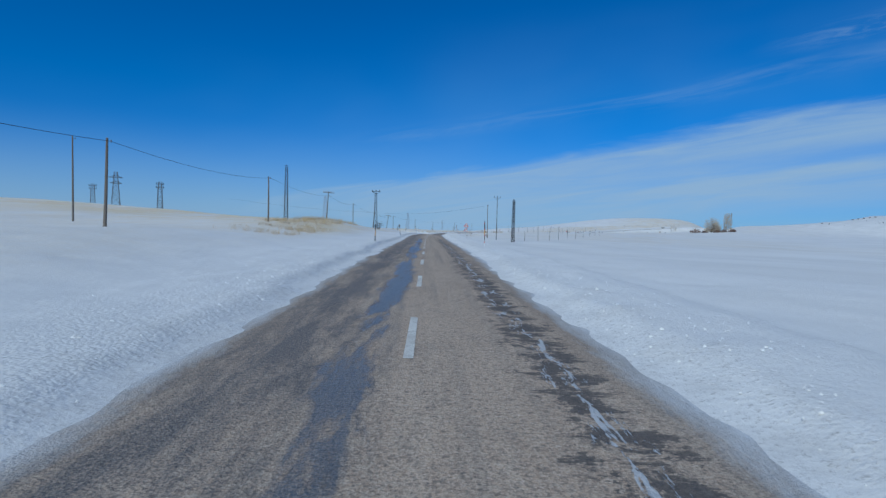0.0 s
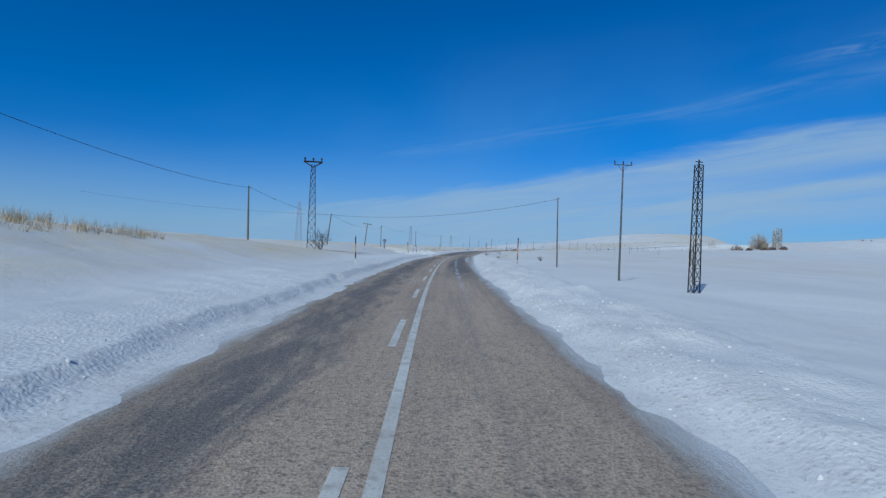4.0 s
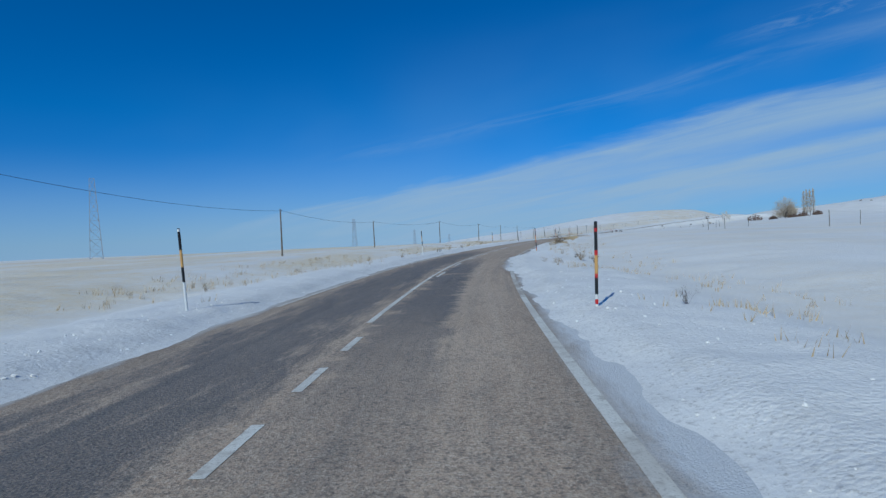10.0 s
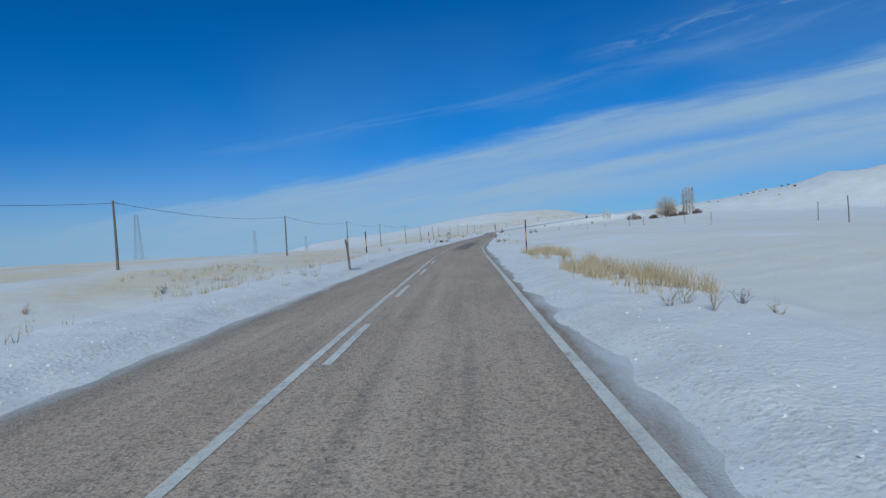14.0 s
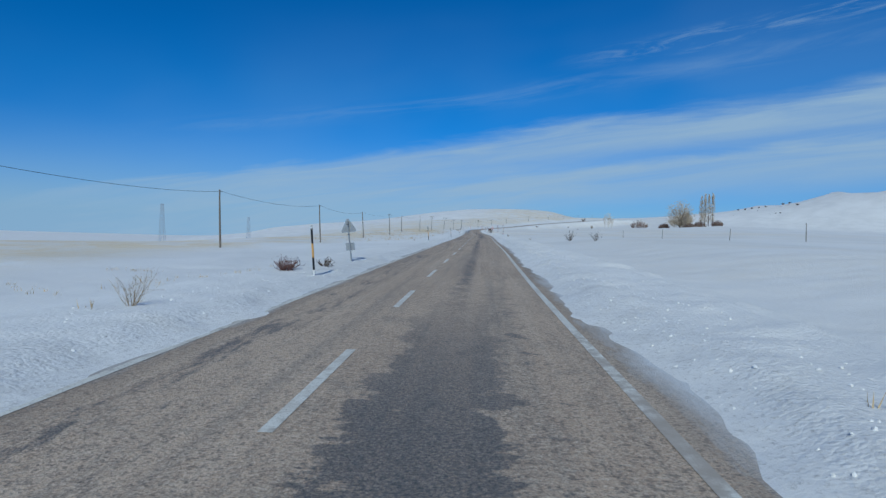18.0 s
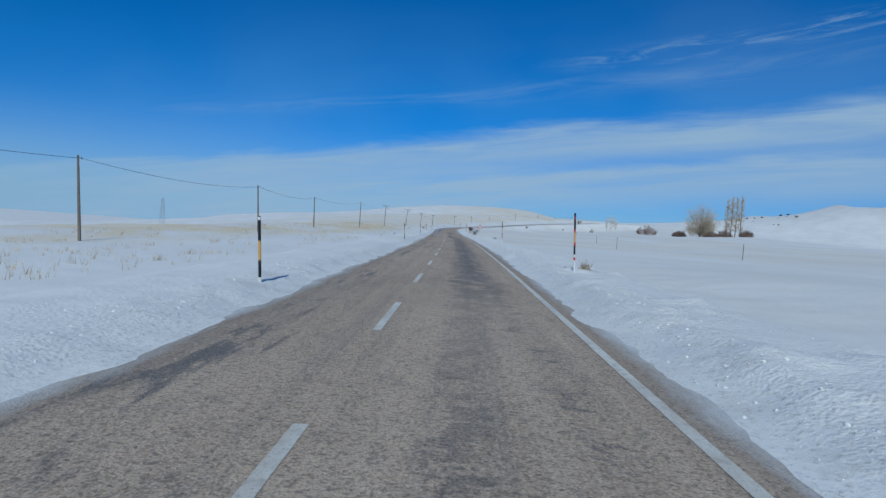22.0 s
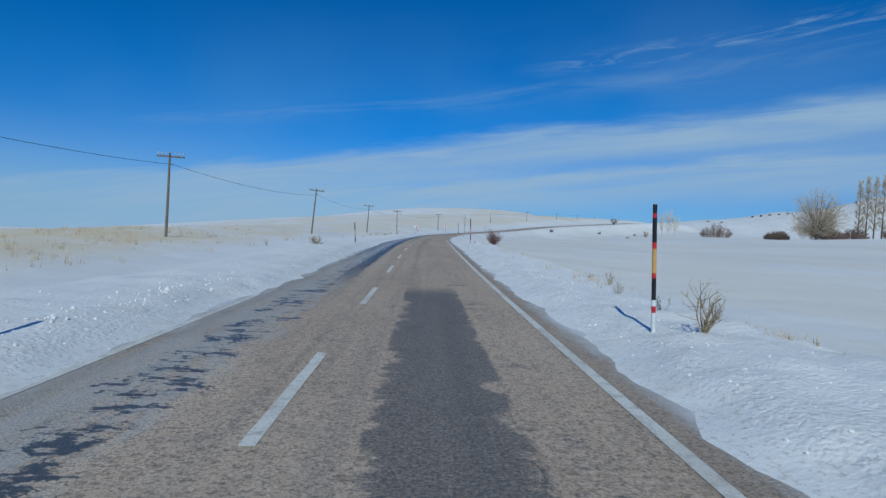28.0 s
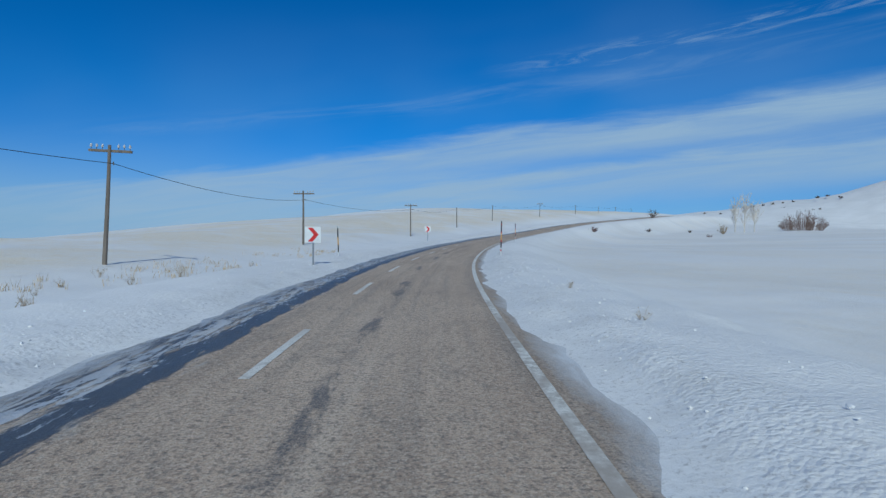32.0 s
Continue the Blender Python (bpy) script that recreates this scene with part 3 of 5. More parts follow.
PLAIN = (-40.4, -2.9, 0.07)                  # height of the far plain to the left and to the right, and its fall
LEFT_FALL = (0.10, 279, 332)
CREST = (-130, 105, 4.27, 52, 75)
FAR_HILLS = [(430, 1250, 54.4, 205, 220, -62), (878, 715, 78.5, 51, 230, 12), (101, 1223, 12, 272, 75, -80.5), (809, 1226, 2.7, 65, 196, -17), (354, 612, 2.8, 26, 18, 0)]


def land(u, off):
    """Height and masks of the snow at row u and off metres from the centre line (square to the road)."""
    u, off = np.broadcast_arrays(np.asarray(u, float), np.asarray(off, float))
    vc, cr = np.interp(u, CU, CV), np.interp(u, CU, CREL)
    s, zr = np.interp(u, CU, STA), np.interp(u, CU, LINE[:, 2])
    v = vc + off / cr
    x, y = u * U[0] + v * V[0], u * U[1] + v * V[1]
    right = off > 0
    a = np.abs(off)
    edge = np.where(right, np.interp(s, *EDGE_R), np.interp(s, *EDGE_L))
    rough = fbm(x, y, 2.4, 4)
    e = a - edge - np.where(right, np.interp(s, [226, 236, 268, 280], [0.30, 0.8, 0.8, 0.30]), 0.34) * fbm(x, y, 5.0, 3) - 0.30 * fbm(x, y, 0.9, 3)
    # side road joining from the left, between two ploughed heaps
    mid = 181.5 + 0.63 * (np.minimum(a, 95) - 5)
    mouth = np.exp(-0.5 * ((s - mid) / 4.6) ** 4) * (~right)
    crumb = 0.60 + 0.9 * np.abs(fbm(x, y, 2.6, 4)) + 0.5 * fbm(x, y, 0.9, 2)
    heap = np.interp(a, [3.4, 4.4, 6.3, 6.7, 7.2, 10.5, 13, 24, 60, 95], [0, 0.42, 0.58, 0.3, 0.58, 0.56, 0.45, 0.42, 0.35, 0]) * np.exp(-0.5 * ((s - 184.4 - 0.73 * a) / 1.15) ** 4)
    heap = heap + np.interp(a, [3.2, 4.4, 6, 9, 14, 60, 95], [0, 0.14, 0.22, 0.24, 0.28, 0.3, 0]) * np.exp(-0.5 * ((s - 174.6 - 0.56 * (a - 5)) / 1.5) ** 2)
    heap = heap + 0.30 * np.exp(-0.5 * ((a - np.interp(s, [166.5, 169.2, 171.4, 176.4, 179.5], [4.0, 4.2, 5.2, 6.9, 10.2])) / 0.40) ** 2) * smooth(165.5, 169, s) * (1 - smooth(178, 180.5, s))
    heap = heap * crumb * (~right)
    ruts = mouth * (0.22 * fbm((s - mid) * 1.0, a * 0.12, 0.7, 3) + 0.05 * fbm(x, y, 0.9, 3)) * smooth(0.2, 1.0, e) * (1 - smooth(30, 60, a))
    bank = np.where(right, np.interp(s, *BANK_R), np.interp(s, *BANK_L)) * smooth(0.0, 1.0, e) * (1 - smooth(2.2, 5.5, e)) * (1 - 0.85 * mouth)
    bank = bank * (0.85 + 0.4 * fbm(x, y, 9.0, 2)) + 0.42 * np.where(right, np.interp(s, *BANK_R), np.interp(s, *BANK_L)) * np.abs(rough) * smooth(0.2, 0.8, e) * (1 - smooth(2.5, 5.0, e))
    lip = np.where(e < 0, np.maximum(-0.16, 0.16 * e - 0.006), 0.085 * smooth(0, 0.9, e))
    cut = np.interp(s, [10, 25, 150, 168], [0, 1, 1, 0]) * (~right) * (1 - mouth)
    lip = lip + cut * (0.12 * smooth(0.62, 0.72, e + 0.25 * fbm(x, y, 14.0, 2) + 0.16 * fbm(x, y, 0.8, 3)) - 0.06 * smooth(0.0, 0.5, e))
    ditch = -np.where(right, 0.35, np.interp(s, [60, 150], [0.04, 0.26])) * smooth(2.5, 5.5, e) * (1 - smooth(6.0, 12.0, e)) * (1 - mouth)
    side = np.where(right, np.interp(s, *SIDE_R), np.interp(s, *SIDE_L))
    ramp = smooth(4.0, 18.0, a)
    lumps = (np.maximum(fbm(x, y, 0.9, 4), 0) * 0.8 + np.maximum(fbm(x + 40, y, 0.5, 2) - 0.05, 0) * 0.9) * np.where(right, np.interp(s, *BANK_R), np.interp(s, *BANK_L)) * smooth(0.15, 0.7, e) * (1 - smooth(2.6, 5.0, e))
    near = zr + lip + bank + ditch + heap + ruts + lumps + side * ramp * (1 - 0.7 * mouth) + 0.10 * rough * smooth(3, 9, a) + 0.35 * fbm(x, y, 22.0, 3) * smooth(6, 20, a)
    # far land
    away = np.clip(a - 25, 0, None)
    left_fall = -np.clip(away, 0, LEFT_FALL[1]) * LEFT_FALL[0] * smooth(LEFT_FALL[2], LEFT_FALL[2] + 170, u)
    right_fall = np.clip(-2.4 - (zr + side), -3, 3) * smooth(25, 110, a)
    far = zr + side + np.where(right, right_fall, left_fall)
    plain_z = PLAIN[0] + (PLAIN[1] - PLAIN[0]) * smooth(-350, 250, off) - PLAIN[2] * np.clip(-off - 350, 0, 1500)
    out_of_it = smooth(250, 700, a) + smooth(760, 1000, u) + smooth(-60, -400, u)
    out_of_it = np.clip(out_of_it, 0, 1)
    far = far * (1 - out_of_it) + plain_z * out_of_it
    hills = hill(x, y, *CREST) * smooth(18, 50, a) * (~right)
    for one in FAR_HILLS:
        hills = hills + hill(x, y, *one)
    w = smooth(18, 60, a)
    z = near * (1 - w) + (far + 0.35 * fbm(x, y, 22.0, 3) + 1.6 * fbm(x, y, 120.0, 3) * smooth(60, 200, a)) * w + hills * (smooth(8, 60, a) * smooth(-30, 30, e))
    start = np.where(right, 6.0, np.interp(s, [0, 330, 380, 470, 520], [7, 6.5, 17, 14, 9]))
    straw = smooth(start, start * 1.8, a) * (1 - smooth(70, 160, a)) * np.where(right, np.interp(s, *STRAW_R), np.interp(s, *STRAW_L))
    grit = np.maximum(smooth(-0.6, 0.1, e) * (1 - smooth(0.6, 1.8, e)), 0.9 * mouth * (1 - smooth(20, 45, a)))
    chunk = smooth(0.1, 0.6, e) * (1 - smooth(np.where(right, 2.8, 2.0), np.where(right, 4.8, 3.6), e)) * np.where(right, np.interp(s, [-96, 60, 110, 190, 210, 330, 365], [0.45, 0.5, 1.0, 1.0, 0.75, 0.75, 1.0]), np.interp(s, [-96, 30, 160, 200, 300], [0.5, 0.8, 0.9, 0.5, 0.7]))
    chunk = np.maximum(chunk, np.clip(heap * 2.5, 0, 1))
    return x, y, z, straw, grit, chunk


def ground_at(x, y):
    """Height of the snow at a place."""
    u, v = x * U[0] + y * U[1], x * V[0] + y * V[1]
    off = (v - np.interp(u, CU, CV)) * np.interp(u, CU, CREL)
    return float(land(u, off)[2])


BEYOND = [-1.6, -0.9, -0.6, -0.4] + [-0.25 + 0.15 * i for i in range(10)] + [1.27 + 0.22 * i for i in range(14)] + [4.6 + 0.4 * i for i in range(12)] + [9.8, 11, 12.5, 14, 16, 20, 25, 31, 38, 47, 58, 72, 90, 115, 150, 195] + [250 + 60 * i for i in range(20)] + [1600, 2100, 2800, 3600]
u_rows = np.concatenate([np.linspace(-3000, -300, 12), np.linspace(-240, -30, 22), np.arange(-20, 30, 0.4), np.arange(30, 580, 0.25), np.arange(580, 640, 0.5), np.arange(640, 700, 1.0), np.arange(702, 900, 4.0), np.linspace(910, 1800, 50), np.linspace(1850, 4300, 20)])
s_rows = np.interp(u_rows, CU, STA)
cols = []
for sgn, table in ((-1, EDGE_L), (1, EDGE_R)):
    base = np.interp(s_rows, *table)
    part_cols = [sgn * (base + b) for b in BEYOND]
    cols += part_cols[::-1] if sgn < 0 else part_cols
OFF = np.stack(cols, 1)
gx, gy, gz, gs, gg, gb = land(np.repeat(u_rows[:, None], OFF.shape[1], 1), OFF)
rows_n, cols_n = OFF.shape
idx = np.arange(rows_n * cols_n).reshape(rows_n, cols_n)
quads = np.stack([idx[:-1, :-1], idx[:-1, 1:], idx[1:, 1:], idx[1:, :-1]], -1).reshape(-1, 4)


def sheet(name, verts, faces, mat, smooth_shade=True):
    me = bpy.data.meshes.new(name)
    me.vertices.add(len(verts))
    me.vertices.foreach_set("co", np.asarray(verts, np.float32).ravel())
    me.loops.add(faces.size)
    me.loops.foreach_set("vertex_index", faces.ravel().astype(np.int32))
    me.polygons.add(len(faces))
    me.polygons.foreach_set("loop_start", np.arange(0, faces.size, faces.shape[1], dtype=np.int32))
    me.polygons.foreach_set("use_smooth", np.full(len(faces), smooth_shade))
    me.update(calc_edges=True)
    me.materials.append(mat)
    return me


me = sheet("ground", np.stack([gx, gy, gz], -1).reshape(-1, 3), quads, SNOW)
for key, values in (("straw", gs), ("grit", gg), ("bank", gb)):
    me.attributes.new(key, "FLOAT", "POINT").data.foreach_set("value", values.astype(np.float32).ravel())
ground = tagged(new("ground", me), "snow-covered rolling steppe with straw showing through", "ground", kind="structure")

# ---------------------------------------------------------------- the road
r_sta = np.arange(-94, STA[-1] - 1, 1.0)
r_off = np.linspace(-5.2, 5.2, 27)
rv, ruv = [], []
for s in r_sta:
    for d in r_off:
        rv.append(on_road(s, d, -0.004 * abs(d)))
        ruv.append((d, s))
ri = np.arange(len(rv)).reshape(len(r_sta), len(r_off))
rq = np.stack([ri[:-1, :-1], ri[:-1, 1:], ri[1:, 1:], ri[1:, :-1]], -1).reshape(-1, 4)
me = sheet("road", np.array(rv), rq, ASPHALT)
me.uv_layers.new(name="lane").data.foreach_set("uv", np.array(ruv, np.float32)[rq.ravel()].ravel())
rim = [abs(d) - float(np.interp(q, *(EDGE_R if d > 0 else EDGE_L))) + (float(np.interp(q, [140, 165, 190, 215], [0, 0.3, 0.3, 0])) if d > 0 else 0) for d, q in ruv]
me.attributes.new("rim", "FLOAT", "POINT").data.foreach_set("value", np.array(rim, np.float32))
road = tagged(new("road", me), "worn grey country road with damp wheel tracks and ice", "road", kind="structure")


def marking(name, s0, s1, d, width=0.13, mat=PAINT):
    """A painted stripe lying on the road."""
    n = max(2, int((s1 - s0) / 1.5) + 1)
    vs, uvs = [], []
    for s in np.linspace(s0, s1, n):
        for side in (-0.5, 0.5):
            dd = d + side * width
            vs.append(on_road(s, dd, 0.006 - 0.004 * abs(dd)))
            uvs.append((dd, s))
    i = np.arange(len(vs)).reshape(n, 2)
    q = np.stack([i[:-1, 0], i[:-1, 1], i[1:, 1], i[1:, 0]], -1)
    me = sheet(name, np.array(vs), q, mat)
    me.uv_layers.new(name="lane").data.foreach_set("uv", np.array(uvs, np.float32)[q.ravel()].ravel())
    ob = new(name, me)
    ob.parent = road
    return ob


for k in range(-12, 9):
    marking("lane_dash", 6.8 + 7.72 * k, 9.8 + 7.72 * k, 0.0)
for k in range(-5, 7):
    marking("lane_dash", 114.6 + 7.6 * k, 117.6 + 7.6 * k, -0.14)
for k in range(-3, 11):
    marking("lane_dash", 175.1 + 2.33 * k, 176.3 + 2.33 * k, 0.03)
for k in range(0, 12):
    marking("lane_dash", 213.6 + 7.53 * k, 216.8 + 7.53 * k, 0.14)
for k in range(-3, 66):
    s = float(np.interp(k, [-3, 0, 4, 8, 13, 19, 25, 28, 32, 36, 38, 39, 66], [310.6, 332.5, 361.2, 390.9, 426.8, 470.3, 514.8, 536.4, 567.2, 598.7, 614.6, 622.7, 828]))
    marking("lane_dash", s, s + 3.1, 0.0)
marking("solid_line", 76, 166.8, 0.14)
marking("solid_line", 201.3, 305, -0.14)
for a, b, mat in ((172, 205, PAINT), (205, 232, WORN), (232, 236.3, PAINT), (237.8, 256, PAINT), (266, 318, PAINT), (318, 331, PAINT), (331, 352, WORN), (352, 600, PAINT), (600, 622, WORN), (622, 820, PAINT)):
    marking("edge_line", a, b, 3.38, 0.15, mat)
marking("edge_line", 128, 172, 2.95, 0.13, WORN)
marking("edge_line", 205, 262, -3.55, 0.13)
marking("edge_line", 345, 420, -2.42, 0.13)
marking("edge_line", 455, 545, -2.47, 0.13)


# ---------------------------------------------------------------- builders
def part(name, bm, mat, parent=None, label=""):
    """Links a bmesh, or (verts, faces), as one mesh object under a thing."""
    me = bpy.data.meshes.new(name)
    if isinstance(bm, tuple):
        me.from_pydata(*(bm[0], [], bm[1]))
    else:
        bm.to_mesh(me)
        bm.free()
    me.materials.append(mat)
    ob = new(name, me)
    if parent is not None:
        ob.parent = parent
    if label:
        ob["label"] = label
    return ob


def box(size, at=(0, 0, 0), turn=(0, 0, 0), bevel=0.0):
    bm = bmesh.new()
    bmesh.ops.create_cube(bm, size=1, matrix=pose(*at, *turn) @ Matrix.Diagonal((*size, 1)))
    if bevel:
        bmesh.ops.bevel(bm, geom=bm.edges[:], offset=bevel, segments=1, affect="EDGES")
    return bm


class Tubes:
    """Collects tapered sticks into one mesh."""

    def __init__(self):
        self.v, self.f = [], []

    def stick(self, a, b, ra, rb=None, sides=5, caps=True):
        a, b = Vector(a), Vector(b)
        rb = ra if rb is None else rb
        w = (b - a).normalized()
        p = w.orthogonal().normalized()
        q = w.cross(p)
        n = len(self.v)
        for c, r in ((a, ra), (b, rb)):
            for i in range(sides):
                t = 2 * math.pi * i / sides
                self.v.append(c + (p * math.cos(t) + q * math.sin(t)) * r)
        for i in range(sides):
            j = (i + 1) % sides
            self.f.append((n + i, n + j, n + sides + j, n + sides + i))
        if caps:
            self.f.append(tuple(n + sides + i for i in range(sides)))
            self.f.append(tuple(n + i for i in reversed(range(sides))))

    def chain(self, pts, r0, r1, sides=4):
        """One bent tapered stick through the points."""
        pts = [Vector(p) for p in pts]
        n, m = len(self.v), len(pts)
        for i, c in enumerate(pts):
            w = (pts[min(i + 1, m - 1)] - pts[max(i - 1, 0)]).normalized()
            p = w.cross(Vector((0.31, 0.17, 0.93))).normalized()
            q = w.cross(p)
            r = r0 + (r1 - r0) * i / (m - 1)
            for k in range(sides):
                t = 2 * math.pi * k / sides
                self.v.append(c + (p * math.cos(t) + q * math.sin(t)) * r)
        for i in range(m - 1):
            for k in range(sides):
                j = (k + 1) % sides
                a, b = n + i * sides, n + (i + 1) * sides
                self.f.append((a + k, a + j, b + j, b + k))
        self.f.append(tuple(n + (m - 1) * sides + k for k in range(sides)))
        self.f.append(tuple(n + k for k in reversed(range(sides))))

    def blade(self, a, b, w):
        """A thin flat leaf or stalk from a to b."""
        a, b = Vector(a), Vector(b)
        side = (b - a).cross(Vector((random.uniform(-1, 1), random.uniform(-1, 1), 0.2))).normalized() * w
        n = len(self.v)
        self.v += [a - side, a + side, b]
        self.f.append((n, n + 1, n + 2))

    def done(self):
        return self.v, self.f


def empty(name, at, label, category, group="", turn=0.0, tilt=(0.0, 0.0)):
    ob = new(name)
    ob.empty_display_size = 0.2
    ob.matrix_basis = pose(*at, tilt[0], tilt[1], turn)
    return tagged(ob, label, category, group)


def grounded(x, y, sink=0.06):
    return x, y, ground_at(x, y) - sink


# ---------------------------------------------------------------- telegraph line
def telegraph_pole(x, y, top, arm=False, lean=(0, 0), turn=0.0, radius=0.10, base=None):
    z = ground_at(x, y) - 0.05 if base is None else base
    label = "leaning grey wooden telegraph pole with a cross-arm in snow" if arm else "weathered wooden telegraph pole standing in snow"
    ob = empty("telegraph_pole", (x, y, z), label, "utility pole", "telegraph poles along the road", turn, lean)
    h = top - z
    t = Tubes()
    t.chain([(0.02 * math.sin(3.1 * q + x), 0.02 * math.cos(2.3 * q + y), q * h) for q in (0, 0.2, 0.4, 0.6, 0.8, 1.0)], radius, radius * 0.65, 9)
    part("pole", t.done(), WOOD, ob)
    part("cap", box((0.10, 0.10, 0.03), (0.02 * math.sin(3.1 + x), 0.02 * math.cos(2.3 + y), h + 0.015), bevel=0.01), GALV, ob)
    hook = 0.16 if not arm else 0.75
    if arm:
        part("cross_arm", box((1.9, 0.09, 0.11), (0, 0.1, h - 0.22), bevel=0.012), WOOD, ob, "pale wooden cross-arm")
        for dx in (-0.85, -0.6, -0.35, 0.35, 0.6, 0.85):
            pin = Tubes()
            pin.stick((dx, 0.1, h - 0.17), (dx, 0.1, h - 0.05), 0.012)
            ins = part("insulator", pin.done(), STEEL, ob)
            bell = Tubes()
            bell.stick((dx, 0.1, h - 0.07), (dx, 0.1, h + 0.02), 0.045, 0.05, 8)
            bell.stick((dx, 0.1, h + 0.02), (dx, 0.1, h + 0.07), 0.035, 0.02, 8)
            part("bell", bell.done(), PORCELAIN, ins, "white porcelain bell")
    bracket = Tubes()
    bracket.stick((0.05, 0, h - hook), (0.22, 0, h - hook + 0.02), 0.015)
    bracket.stick((0.22, 0, h - hook - 0.06), (0.22, 0, h - hook + 0.08), 0.03, 0.02, 7)
    part("bracket", bracket.done(), STEEL, ob)
    bpy.context.view_layer.update()
    return ob.matrix_world @ Vector((0.20, 0, h - hook))


def cable(a, b, sag, radius=0.013):
    a, b = Vector(a), Vector(b)
    n = 22
    pts = [a.lerp(b, i / n) - Vector((0, 0, 4 * sag * (i / n) * (1 - i / n))) for i in range(n + 1)]
    t = Tubes()
    t.chain(pts, radius, radius, 5)
    return tagged(part("overhead_cable", t.done(), WIRE), "black overhead cable sagging between telegraph poles", "cable", "cable spans")


LINE_POLES = [
    (-18.7, 0.5, 6.0, 0, 0), (-18.75, 32.0, 6.0, 0, 2), (-18.5, 62.8, 6.4, 0, 0), (-18.0, 94.7, 6.6, 1, 4), (-18.1, 127.3, 5.6, 0, 0),
    (-16.7, 157.0, 4.4, 0, 8), (-15.2, 187.2, 3.9, 1, 7), (-15.2, 219.0, 4.0, 0, 0), (-7.4, 249.0, 3.1, 0, 0), (0.7, 277.9, 2.3, 0, 0),
    (12.9, 305.4, 2.45, 0, 0), (24.4, 330.0, 1.9, 0, 0), (35.3, 360.0, 1.6, 0, 0), (46.6, 389.4, 1.35, 0, 0), (58.9, 416.2, 1.0, 0, 0),
    (70.7, 444.1, 0.6, 0, 0), (82.6, 470.4, 0.7, 0, 0), (92.9, 497.1, 0.6, 0, 0), (107.0, 524.5, 1.0, 0, 0)]
LINE_POLES += [
    (120.5, 552.3, 1.35, 1, 2), (135.4, 579.1, 1.2, 1, 5), (150.4, 606.8, 0.6, 1, 3), (163.4, 628.1, 0.45, 1, 0),
    (183.5, 651.2, 0.8, 1, 0), (203.0, 674.0, 1.6, 0, 0), (224.7, 696.1, 3.4, 0, 0), (252.0, 713.6, 5.5, 1, 0), (278.0, 728.5, 6.2, 0, 0), (301.0, 742.5, 6.9, 0, 0), (326.0, 759.5, 8.0, 0, 0), (352.0, 776.0, 8.6, 0, 0)]
hooks = []
for x, y, top, arm, lean in LINE_POLES:
    near = STA[np.argmin((LINE[:, 0] - x) ** 2 + (LINE[:, 1] - y) ** 2)]
    hooks.append(telegraph_pole(x, y, top, bool(arm), (0, lean * 0.9 - float(np.interp(near, [385, 440, 500, 540], [0.0, 2.8, 2.6, 0.0]))), heading(near)))
for a, b in zip(hooks[:-1], hooks[1:]):
    cable(a, b, 0.55)
thin = telegraph_pole(-30.3, 47.2, 8.1, False, (0, 0), 0, 0.085)
tall = telegraph_pole(14.85, 145.0, 6.9, False, (0, -1), 0, 0.10)
cable(hooks[5], tall, 1.1, 0.016)
cable(hooks[5], hooks[5] + Vector((-46, 14, 3.2)), 0.6)


